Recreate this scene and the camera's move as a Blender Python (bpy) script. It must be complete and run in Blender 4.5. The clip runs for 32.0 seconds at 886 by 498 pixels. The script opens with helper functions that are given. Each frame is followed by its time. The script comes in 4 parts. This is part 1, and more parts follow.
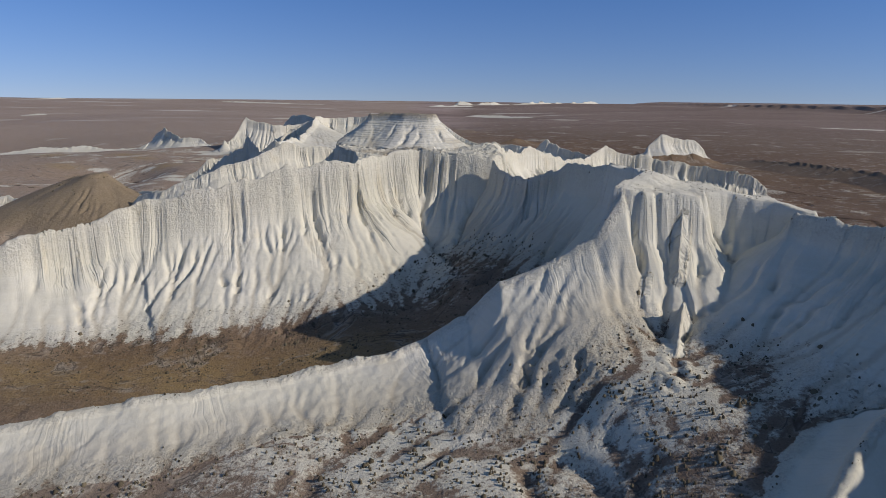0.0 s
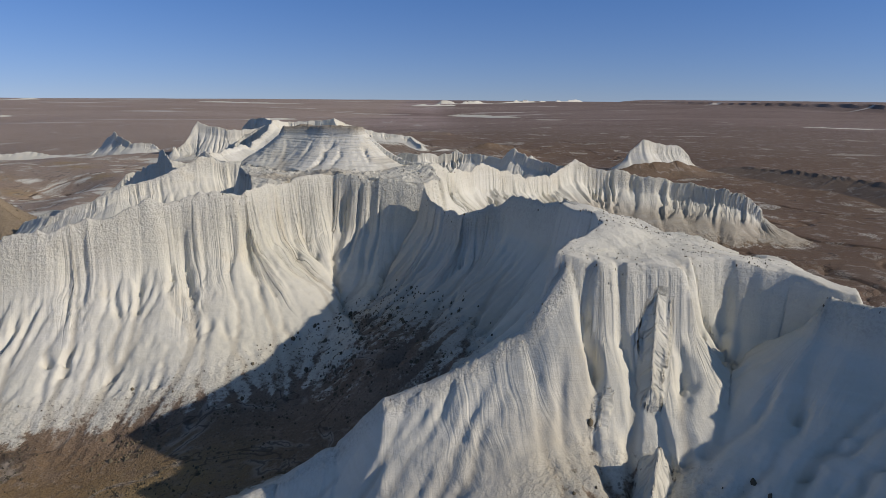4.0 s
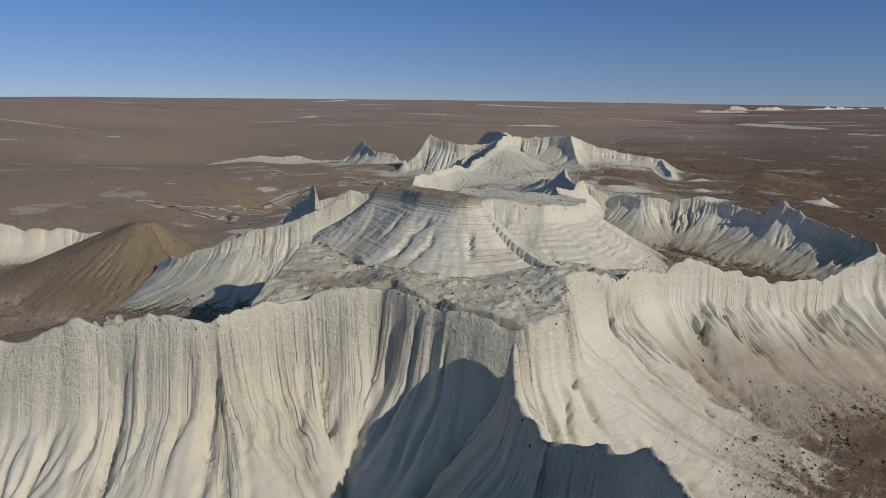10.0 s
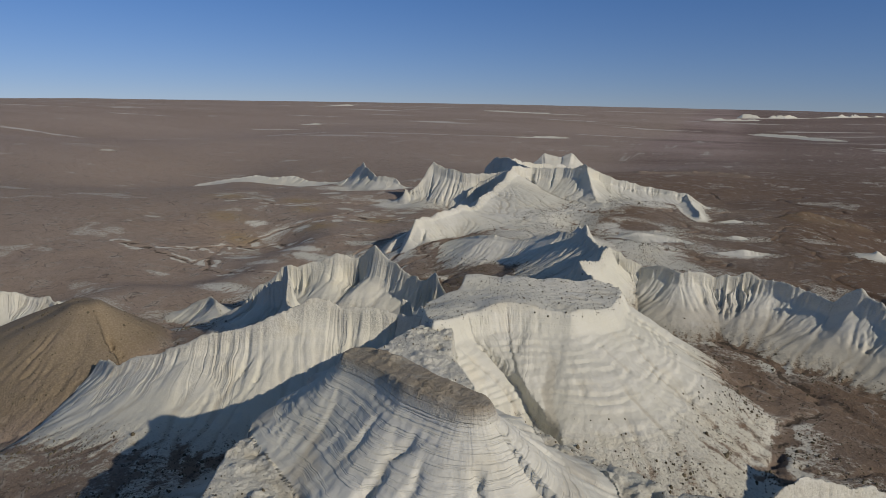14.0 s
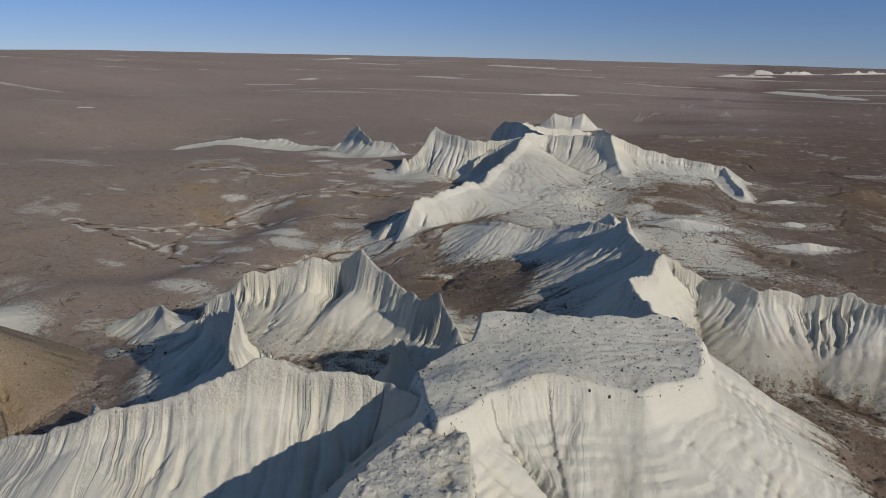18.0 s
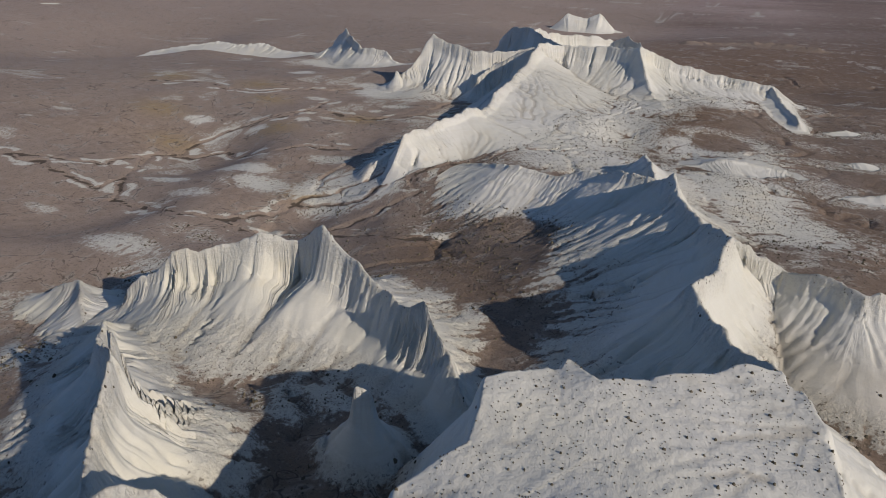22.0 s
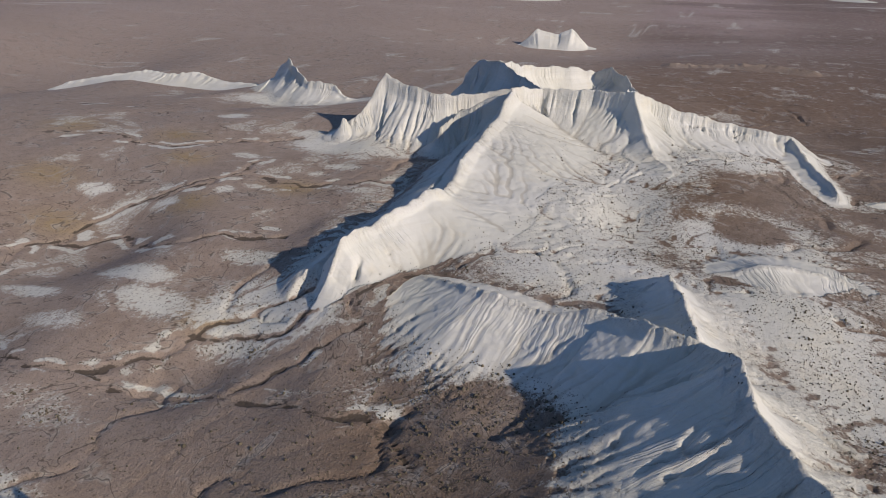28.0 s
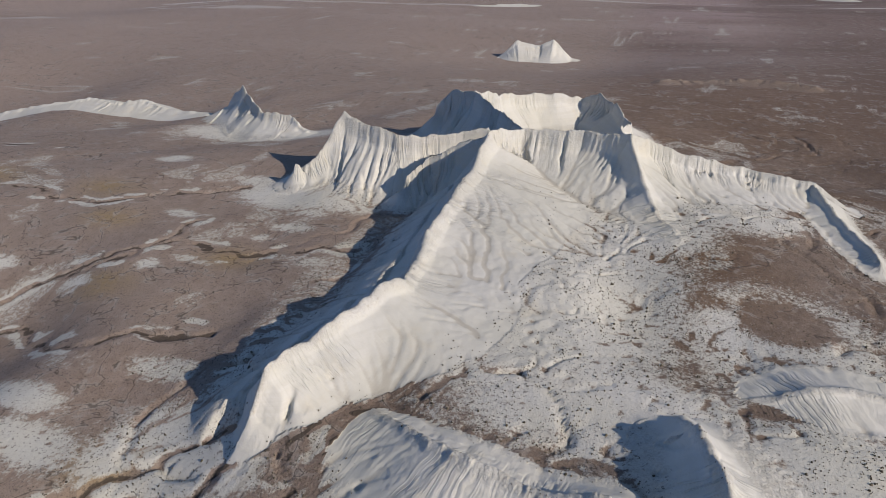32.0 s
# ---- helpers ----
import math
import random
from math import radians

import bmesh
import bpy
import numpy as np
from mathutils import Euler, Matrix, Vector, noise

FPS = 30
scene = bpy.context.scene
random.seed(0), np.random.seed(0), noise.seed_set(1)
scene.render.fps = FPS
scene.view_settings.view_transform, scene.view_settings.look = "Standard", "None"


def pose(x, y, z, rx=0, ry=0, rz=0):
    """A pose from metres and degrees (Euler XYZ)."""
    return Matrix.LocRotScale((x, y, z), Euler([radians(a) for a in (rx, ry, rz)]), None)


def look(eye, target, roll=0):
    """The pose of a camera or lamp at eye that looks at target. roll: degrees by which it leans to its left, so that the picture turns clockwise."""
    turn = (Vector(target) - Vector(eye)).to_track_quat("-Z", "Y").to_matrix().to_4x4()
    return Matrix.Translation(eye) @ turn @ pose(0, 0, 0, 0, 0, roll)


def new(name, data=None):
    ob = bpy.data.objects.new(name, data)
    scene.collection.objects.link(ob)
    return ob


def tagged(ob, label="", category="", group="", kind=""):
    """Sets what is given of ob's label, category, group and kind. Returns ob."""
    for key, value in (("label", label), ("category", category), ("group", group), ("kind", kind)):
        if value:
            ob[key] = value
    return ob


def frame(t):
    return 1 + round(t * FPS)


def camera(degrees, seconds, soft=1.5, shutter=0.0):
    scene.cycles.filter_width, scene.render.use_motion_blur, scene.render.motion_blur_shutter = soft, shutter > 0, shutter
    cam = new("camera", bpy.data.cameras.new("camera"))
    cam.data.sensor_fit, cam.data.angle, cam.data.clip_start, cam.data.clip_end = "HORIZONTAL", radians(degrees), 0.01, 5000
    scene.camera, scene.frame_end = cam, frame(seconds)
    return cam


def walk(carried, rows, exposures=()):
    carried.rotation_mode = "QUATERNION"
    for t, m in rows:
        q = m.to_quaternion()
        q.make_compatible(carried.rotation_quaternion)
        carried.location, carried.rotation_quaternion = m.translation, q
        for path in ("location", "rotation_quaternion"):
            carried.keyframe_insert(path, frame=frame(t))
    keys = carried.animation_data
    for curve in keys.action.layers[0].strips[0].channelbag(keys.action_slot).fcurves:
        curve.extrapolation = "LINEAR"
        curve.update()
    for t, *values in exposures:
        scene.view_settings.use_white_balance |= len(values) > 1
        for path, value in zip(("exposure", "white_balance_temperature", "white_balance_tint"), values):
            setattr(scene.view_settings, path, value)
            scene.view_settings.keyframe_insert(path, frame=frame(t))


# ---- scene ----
cam = camera(69.6, 32.0, soft=0.6)
METRES, EYE, TILT, LEAN, TURN = 300.0, 60.0, -13.7, -0.7, 0.0
ROWS = [
    (0.0, 0.0, 0.0, 0.0, -0.0, 0.0, -0.0),
    (0.5, 0.0002, 0.0091, 0.0023, -0.06, -0.04, -0.01),
    (1.0, 0.0013, 0.02, 0.0052, -0.32, -0.05, 0.02),
    (1.5, 0.0034, 0.031, 0.0081, -0.54, -0.02, 0.06),
    (2.0, 0.0079, 0.0438, 0.0115, -0.99, -0.06, 0.19),
    (2.5, 0.0135, 0.0567, 0.0148, -1.07, -0.09, 0.24),
    (3.0, 0.0214, 0.0714, 0.0186, -1.19, -0.1, 0.33),
    (3.5, 0.0302, 0.085, 0.0241, -1.19, -0.09, 0.36),
    (4.0, 0.041, 0.0999, 0.0311, -1.11, -0.16, 0.48),
    (4.5, 0.0518, 0.1142, 0.0376, -1.08, -0.26, 0.57),
    (6.5, 0.0883, 0.1763, 0.0547, 9.66, -0.5, -1.86),
    (7.0, 0.0926, 0.1929, 0.0586, 10.89, -0.54, -2.16),
    (7.5, 0.0953, 0.2079, 0.0628, 15.62, -0.79, -3.32),
    (8.0, 0.0966, 0.2239, 0.0688, 18.83, -0.96, -4.13),
    (8.5, 0.0965, 0.2383, 0.075, 20.56, -1.06, -4.58),
    (9.0, 0.0953, 0.2538, 0.0822, 21.92, -1.14, -4.97),
    (9.5, 0.0934, 0.2675, 0.0893, 22.39, -1.07, -5.2),
    (10.0, 0.0902, 0.2813, 0.0968, 22.51, -1.01, -5.34),
    (10.5, 0.0868, 0.2933, 0.1042, 22.69, -0.97, -5.4),
    (11.0, 0.0825, 0.3055, 0.1124, 23.09, -0.96, -5.58),
    (11.5, 0.0779, 0.3163, 0.1206, 23.17, -0.96, -5.65),
    (12.0, 0.0726, 0.3274, 0.13, 23.18, -0.91, -5.64),
    (12.5, 0.0674, 0.3379, 0.1386, 23.15, -0.88, -5.64),
    (13.0, 0.0615, 0.3492, 0.148, 23.08, -0.9, -5.66),
    (13.5, 0.0557, 0.3599, 0.1561, 23.02, -0.96, -5.7),
    (14.0, 0.0491, 0.3727, 0.1623, 23.03, -0.92, -5.74),
    (14.5, 0.0428, 0.3854, 0.1669, 23.07, -0.86, -5.78),
    (15.0, 0.0358, 0.3993, 0.171, 23.1, -0.88, -5.83),
    (15.5, 0.0292, 0.413, 0.1744, 23.13, -0.9, -5.85),
    (17.5, -0.0004, 0.4728, 0.1903, 23.06, -3.16, -5.97),
    (18.0, -0.0073, 0.4882, 0.194, 23.08, -4.84, -6.01),
    (18.5, -0.0133, 0.5023, 0.1975, 23.07, -6.46, -6.03),
    (19.0, -0.0195, 0.5175, 0.2013, 23.1, -8.38, -6.09),
    (19.5, -0.025, 0.5315, 0.2049, 23.17, -10.41, -6.16),
    (20.0, -0.031, 0.5464, 0.2089, 23.2, -13.2, -6.24),
    (20.5, -0.0364, 0.56, 0.2125, 23.23, -13.63, -6.27),
    (21.0, -0.0418, 0.5742, 0.2162, 23.29, -13.61, -6.28),
    (21.5, -0.0467, 0.587, 0.2194, 23.32, -13.58, -6.3),
    (22.0, -0.0516, 0.601, 0.2229, 23.35, -13.57, -6.31),
    (22.5, -0.0563, 0.6138, 0.226, 23.34, -13.52, -6.29),
    (23.0, -0.061, 0.6278, 0.2296, 23.38, -13.51, -6.26),
    (23.5, -0.0656, 0.6406, 0.2328, 23.34, -13.47, -6.24),
    (24.0, -0.0706, 0.6544, 0.2365, 23.27, -13.45, -6.22),
    (24.5, -0.0754, 0.667, 0.2405, 23.21, -13.45, -6.17),
    (25.0, -0.0806, 0.6804, 0.2454, 23.17, -13.45, -6.14),
    (25.5, -0.0846, 0.6926, 0.2501, 23.21, -13.41, -6.13),
    (27.5, -0.1054, 0.7432, 0.275, 20.77, -13.26, -5.58),
    (28.0, -0.1109, 0.7564, 0.2826, 20.42, -13.18, -5.41),
    (28.5, -0.1151, 0.769, 0.2897, 20.21, -13.14, -5.27),
    (29.0, -0.1189, 0.7826, 0.2978, 20.02, -13.13, -5.11),
    (29.5, -0.1218, 0.7954, 0.3051, 19.8, -13.12, -4.96),
    (30.0, -0.1245, 0.8102, 0.3101, 19.47, -13.07, -4.77),
    (30.5, -0.1274, 0.824, 0.3141, 19.21, -13.03, -4.6),
    (31.0, -0.1309, 0.8391, 0.318, 18.95, -13.0, -4.45),
    (31.5, -0.1343, 0.8529, 0.3215, 18.78, -12.99, -4.31),
    (32.0, -0.138, 0.8669, 0.3253, 18.88, -13.0, -4.3),
]
walk(cam, [(t, pose(0, 0, EYE, TILT, LEAN, TURN) @ pose(METRES * x, METRES * y, METRES * z, 90 + pitch, roll, yaw)) for t, x, y, z, yaw, pitch, roll in ROWS],
     [(0, 0.16, 6350, 12), (4.5, 0.14, 6350, 12), (7.0, -0.08, 6300, 9), (10, -0.18, 6550, 9), (13, -0.2, 6500, 9), (15, -0.2, 6450, 9), (18, -0.12, 6350, 9), (20.5, -0.02, 6300, 12), (24, 0.22, 6350, 15), (28, 0.32, 6300, 16), (30, 0.28, 6300, 15), (32, 0.26, 6300, 15)])

# ---- world, sun, exposure ----
SUN = Vector((0.8397, -0.2728, 0.4695)).normalized()
SUN_ELEVATION = math.asin(SUN.z)
SUN_AZIMUTH = math.atan2(SUN.x, SUN.y)

world = bpy.data.worlds.new("desert_sky")
scene.world = world
world.use_nodes = True
wn, wl = world.node_tree.nodes, world.node_tree.links
sky = wn.new("ShaderNodeTexSky")
sky.sky_type = "NISHITA"
sky.sun_disc = False
sky.sun_elevation = SUN_ELEVATION
sky.sun_rotation = SUN_AZIMUTH
sky.altitude = 200
sky.air_density = 1.0
sky.dust_density = 0.0
sky.ozone_density = 5.0
wn["Background"].inputs["Strength"].default_value = 0.088
tint = wn.new("ShaderNodeMix")
tint.data_type, tint.blend_type = "RGBA", "MULTIPLY"
tint.inputs["Factor"].default_value = 1.0
lift = wn.new("ShaderNodeVectorMath")
lift.operation = "ADD"
lift.inputs[1].default_value = (0, 0, 0.065)
wl.new(wn.new("ShaderNodeTexCoord").outputs["Generated"], lift.inputs[0])
wl.new(lift.outputs[0], sky.inputs["Vector"])
rise = wn.new("ShaderNodeSeparateXYZ")
wl.new(lift.outputs[0], rise.inputs[0])
hue = wn.new("ShaderNodeValToRGB")
hue.color_ramp.elements[0].position, hue.color_ramp.elements[0].color = 0.06, (0.74, 0.695, 0.86, 1)
hue.color_ramp.elements[1].position, hue.color_ramp.elements[1].color = 0.24, (0.52, 0.68, 0.94, 1)
high = hue.color_ramp.elements.new(0.6)
high.color = (1.12, 0.95, 0.80, 1)
wl.new(rise.outputs["Z"], hue.inputs["Fac"])
wl.new(hue.outputs["Color"], tint.inputs["B"])
wl.new(sky.outputs["Color"], tint.inputs["A"])
wl.new(tint.outputs["Result"], wn["Background"].inputs["Color"])

sun = new("sun", bpy.data.lights.new("sun", "SUN"))
sun.data.energy, sun.data.angle, sun.data.color = 3.05, radians(0.55), (1.0, 0.89, 0.745)
sun.matrix_world = look((0, 0, 300), Vector((0, 0, 300)) - SUN)


# ---- materials ----
class Nodes:
    """Short hand for a node material."""

    def __init__(self, name, rough=0.9, specular=0.15):
        self.mat = bpy.data.materials.new(name)
        self.mat.use_nodes = True
        self.t = self.mat.node_tree
        self.bsdf = self.t.nodes["Principled BSDF"]
        self.bsdf.inputs["Roughness"].default_value = rough
        self.bsdf.inputs["Specular IOR Level"].default_value = specular
        geo = self.t.nodes.new("ShaderNodeNewGeometry")
        self.place = geo.outputs["Position"]
        self.island = geo.outputs["Random Per Island"]
        self.normal = geo.outputs["True Normal"]

    def put(self, socket, value):
        if isinstance(value, bpy.types.NodeSocket):
            self.t.links.new(value, socket)
        else:
            socket.default_value = value

    def stretch(self, x, y, z):
        n = self.t.nodes.new("ShaderNodeVectorMath")
        n.operation = "MULTIPLY"
        self.put(n.inputs[0], self.place)
        n.inputs[1].default_value = (x, y, z)
        return n.outputs[0]

    def noise(self, scale, detail=4, rough=0.55, at=None, warp=0.0):
        n = self.t.nodes.new("ShaderNodeTexNoise")
        self.put(n.inputs["Vector"], at or self.place)
        n.inputs["Scale"].default_value = scale
        n.inputs["Detail"].default_value = detail
        n.inputs["Roughness"].default_value = rough
        n.inputs["Distortion"].default_value = warp
        return n.outputs["Fac"]

    def ramp(self, value, low, high, a=0.0, b=1.0):
        n = self.t.nodes.new("ShaderNodeMapRange")
        n.interpolation_type = "SMOOTHSTEP"
        for socket, v in zip(("Value", "From Min", "From Max", "To Min", "To Max"), (value, low, high, a, b)):
            self.put(n.inputs[socket], v)
        return n.outputs["Result"]

    def maths(self, kind, a, b=0.0):
        n = self.t.nodes.new("ShaderNodeMath")
        n.operation = kind
        self.put(n.inputs[0], a)
        self.put(n.inputs[1], b)
        return n.outputs[0]

    def mix(self, fac, a, b):
        n = self.t.nodes.new("ShaderNodeMix")
        n.data_type = "RGBA"
        self.put(n.inputs["Factor"], fac)
        self.put(n.inputs["A"], a if isinstance(a, bpy.types.NodeSocket) else (*a, 1))
        self.put(n.inputs["B"], b if isinstance(b, bpy.types.NodeSocket) else (*b, 1))
        return n.outputs["Result"]

    def attribute(self, name):
        n = self.t.nodes.new("ShaderNodeAttribute")
        n.attribute_name = name
        return n.outputs["Fac"]

    def colour(self, c):
        self.put(self.bsdf.inputs["Base Color"], c if isinstance(c, bpy.types.NodeSocket) else (*c, 1))

    def bump(self, height, distance, strength=1.0, after=None):
        n = self.t.nodes.new("ShaderNodeBump")
        n.inputs["Distance"].default_value = distance
        n.inputs["Strength"].default_value = strength
        self.put(n.inputs["Height"], height)
        if after:
            self.put(n.inputs["Normal"], after)
        self.put(self.bsdf.inputs["Normal"], n.outputs[0])
        return n.outputs[0]


def earth_material():
    """Chalk, marl talus and brown steppe soil, mixed by how chalky the ground is at each place."""
    m = Nodes("chalk_and_steppe")
    chalk, rust, drab, wall = (m.attribute(name) for name in ("chalk", "rust", "drab", "wall"))
    grit = m.attribute("grit")
    beds = m.attribute("beds")
    rib = m.t.nodes.new("ShaderNodeAttribute")
    rib.attribute_name = "rib"
    rib = rib.outputs["Vector"]
    big = m.noise(0.045, 5)
    mid = m.noise(0.35, 5, 0.6)
    fine = m.noise(2.6, 5, 0.65)
    bands = m.noise(1.0, 4, 0.65, at=m.stretch(0.03, 0.03, 1.3))
    lines = m.noise(1.5, 5, 0.7, at=rib)
    # chalk: clean cream to grey-white, with thin level beds; loose grit only on tops and talus
    loose = m.ramp(grit, 0.12, 1.0, 0.12, 1.0)
    c = m.mix(m.ramp(big, 0.3, 0.7), (0.655, 0.637, 0.54), (0.70, 0.683, 0.61))
    c = m.mix(m.ramp(bands, 0.42, 0.62, 0.0, 0.4), c, (0.63, 0.61, 0.515))
    c = m.mix(m.maths("MULTIPLY", loose, m.ramp(mid, 0.45, 0.72, 0.0, 0.45)), c, (0.53, 0.50, 0.425))
    c = m.mix(m.ramp(m.noise(0.12, 4), 0.56, 0.72, 0.0, 0.35), c, (0.67, 0.60, 0.44))
    c = m.mix(m.maths("MULTIPLY", wall, m.ramp(lines, 0.56, 0.72, 0.0, 0.4)), c, (0.51, 0.48, 0.39))
    c = m.mix(m.maths("MULTIPLY", loose, m.ramp(fine, 0.5, 0.72, 0.0, 0.45)), c, (0.45, 0.42, 0.35))
    c = m.mix(m.maths("MULTIPLY", loose, m.ramp(m.noise(3.4, 4, 0.7), 0.46, 0.64, 0.0, 0.4)), c, (0.46, 0.43, 0.36))
    c = m.mix(m.maths("MULTIPLY", loose, m.ramp(m.noise(1.3, 6, 0.75), 0.54, 0.66, 0.0, 0.5)), c, (0.49, 0.455, 0.38))
    flow = m.attribute("flow")
    c = m.mix(m.ramp(flow, 0.3, 0.8, 0.0, 0.55), c, (0.46, 0.415, 0.325))
    streak = m.noise(0.35, 3, 0.6, at=rib)
    c = m.mix(m.maths("MULTIPLY", wall, m.ramp(streak, 0.56, 0.74, 0.0, 0.4)), c, (0.62, 0.53, 0.36))
    # soil of the steppe: brown by the washes; out on the plain paler and pinker, with haze painted into the colour
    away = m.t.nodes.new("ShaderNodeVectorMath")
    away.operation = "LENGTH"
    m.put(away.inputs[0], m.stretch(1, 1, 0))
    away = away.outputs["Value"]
    s = m.mix(m.ramp(big, 0.3, 0.7), (0.225, 0.165, 0.12), (0.30, 0.237, 0.185))
    s = m.mix(m.ramp(mid, 0.4, 0.7, 0.0, 0.7), s, (0.185, 0.145, 0.12))
    s = m.mix(m.maths("MULTIPLY", rust, m.ramp(mid, 0.25, 0.6, 0.35, 1.0)), s, (0.175, 0.105, 0.056))
    s = m.mix(m.ramp(fine, 0.52, 0.75, 0.0, 0.55), s, (0.36, 0.32, 0.27))
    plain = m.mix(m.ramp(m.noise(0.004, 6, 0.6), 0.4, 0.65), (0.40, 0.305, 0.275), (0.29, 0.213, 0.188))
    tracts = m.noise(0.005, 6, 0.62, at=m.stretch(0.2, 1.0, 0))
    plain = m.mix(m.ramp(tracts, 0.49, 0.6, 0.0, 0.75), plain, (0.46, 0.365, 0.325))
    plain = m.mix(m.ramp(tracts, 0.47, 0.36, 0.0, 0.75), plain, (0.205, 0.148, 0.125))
    # distance haze mixed into the base colour from 450 m outwards, over the soil tracts
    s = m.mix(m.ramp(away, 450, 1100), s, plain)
    axes = m.t.nodes.new("ShaderNodeSeparateXYZ")
    m.put(axes.inputs[0], m.place)
    west = m.ramp(axes.outputs["X"], -50, -120, 0.0, 0.85)
    s = m.mix(m.maths("MULTIPLY", west, m.ramp(mid, 0.35, 0.65, 0.6, 1.0)), s, (0.42, 0.335, 0.27))
    east = m.ramp(axes.outputs["X"], 5, 90, 0.0, 0.8)
    s = m.mix(m.maths("MULTIPLY", east, m.ramp(mid, 0.3, 0.6, 1.0, 0.6)), s, (0.155, 0.108, 0.08))
    s = m.mix(m.maths("MULTIPLY", m.attribute("ochre"), m.ramp(mid, 0.3, 0.6, 0.4, 1.0)), s, (0.37, 0.27, 0.13))
    s = m.mix(m.ramp(m.noise(6.5, 2, 0.6), 0.52, 0.66, 0.0, 0.5), s, (0.115, 0.088, 0.066))
    s = m.mix(m.ramp(m.noise(0.55, 5, 0.7), 0.56, 0.66, 0.0, 0.45), s, (0.36, 0.30, 0.235))
    speck = m.noise(1.6, 3, 0.6)
    vein = m.maths("ABSOLUTE", m.maths("SUBTRACT", m.noise(0.07, 4, 0.55, warp=0.6), 0.5))
    s = m.mix(m.maths("MULTIPLY", m.ramp(vein, 0.008, 0.04, 0.55, 0.0), m.ramp(m.noise(0.2, 4), 0.45, 0.6)), s, (0.46, 0.42, 0.36))
    s = m.mix(m.ramp(vein, 0.0, 0.010, 0.7, 0.0), s, (0.075, 0.06, 0.048))
    edge = m.maths("ADD", chalk, m.maths("MULTIPLY", m.maths("SUBTRACT", m.noise(1.1, 6, 0.78), 0.5), 1.15))
    edge = m.maths("ADD", edge, m.maths("MULTIPLY", m.maths("SUBTRACT", fine, 0.5), 0.6))
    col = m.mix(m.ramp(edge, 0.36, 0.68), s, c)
    dots = m.maths("MULTIPLY", m.ramp(speck, 0.58, 0.66, 0.0, 0.65), m.ramp(chalk, 1.0, 0.8))
    col = m.mix(dots, col, (0.12, 0.098, 0.075))
    col = m.mix(m.ramp(m.maths("ADD", m.attribute("damp"), m.maths("MULTIPLY", m.maths("SUBTRACT", fine, 0.5), 0.9)), 0.35, 0.6, 0.0, 0.85), col, (0.075, 0.06, 0.046))
    # chalk pans far out on the plain
    pans = m.maths("MULTIPLY", m.ramp(m.noise(0.0075, 8, 0.62, at=m.stretch(0.3, 1.7, 0)), 0.61, 0.63), m.ramp(away, 800, 1300))
    col = m.mix(pans, col, (0.58, 0.54, 0.48))
    clay = m.mix(m.ramp(fine, 0.4, 0.7), (0.235, 0.185, 0.125), (0.325, 0.265, 0.185))
    clay = m.mix(m.ramp(lines, 0.5, 0.7, 0.0, 0.2), clay, (0.15, 0.118, 0.07))
    col = m.mix(m.maths("MULTIPLY", drab, m.ramp(mid, 0.2, 0.55, 0.6, 1.0)), col, clay)
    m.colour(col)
    b = m.bump(m.maths("MULTIPLY", grit, m.noise(0.9, 6, 0.65)), 0.5, 0.7)
    grooves = m.maths("ABSOLUTE", m.maths("SUBTRACT", m.noise(0.75, 2, 0.5, at=rib), 0.5))
    b = m.bump(m.maths("MULTIPLY", wall, m.ramp(grooves, 0.0, 0.10)), 0.26, 0.8, b)
    thin = m.maths("ABSOLUTE", m.maths("SUBTRACT", lines, 0.5))
    b = m.bump(m.maths("MULTIPLY", m.ramp(wall, 0.0, 1.0, 0.12, 1.0), m.ramp(thin, 0.0, 0.08)), 0.06, 0.8, b)
    ledge = m.ramp(m.noise(1.0, 3, 0.6, at=m.stretch(0.06, 0.06, 1.9)), 0.44, 0.56)
    b = m.bump(m.maths("MULTIPLY", ledge, m.maths("ADD", 0.07, beds)), 0.13, 0.7, b)
    b = m.bump(m.maths("MULTIPLY", loose, m.noise(4.0, 5, 0.65, at=rib)), 0.06, 0.7, b)
    b = m.bump(m.maths("MULTIPLY", grit, fine), 0.30, 0.85, b)
    m.bump(m.maths("MULTIPLY", loose, m.noise(9.0, 4, 0.7)), 0.03, 0.5, b)
    return m.mat


EARTH = earth_material()


# ---- landform arithmetic ----
TURNS = np.random.default_rng(3).uniform(0, 2 * np.pi, 65536)
SLANT_X, SLANT_Y = (1.5 * np.cos(TURNS)).astype(np.float32), (1.5 * np.sin(TURNS)).astype(np.float32)


def swell(x, y, seed=0):
    """Gradient noise, about -1 to 1."""
    x, y = np.asarray(x, np.float32), np.asarray(y, np.float32)
    i, j = np.floor(x), np.floor(y)
    u, v = x - i, y - j
    i, j = i.astype(np.int32) + 37 * seed, j.astype(np.int32) + 101 * seed
    a, b, c, d = (i & 255) << 8, ((i + 1) & 255) << 8, j & 255, (j + 1) & 255
    su, sv = u * u * u * (u * (u * 6 - 15) + 10), v * v * v * (v * (v * 6 - 15) + 10)
    u1, v1 = u - 1, v - 1

    def corner(k, p, q):
        return SLANT_X.take(k) * p + SLANT_Y.take(k) * q

    low, high = corner(a + c, u, v), corner(a + d, u, v1)
    low += (corner(b + c, u1, v) - low) * su
    high += (corner(b + d, u1, v1) - high) * su
    return low + (high - low) * sv


def fbm(x, y, octaves=4, seed=0, gain=0.5):
    out, amp = 0, 1.0
    for k in range(octaves):
        out = out + amp * swell(x, y, seed + 17 * k)
        x, y, amp = x * 2.03 + 3.7, y * 2.03 - 1.9, amp * gain
    return out


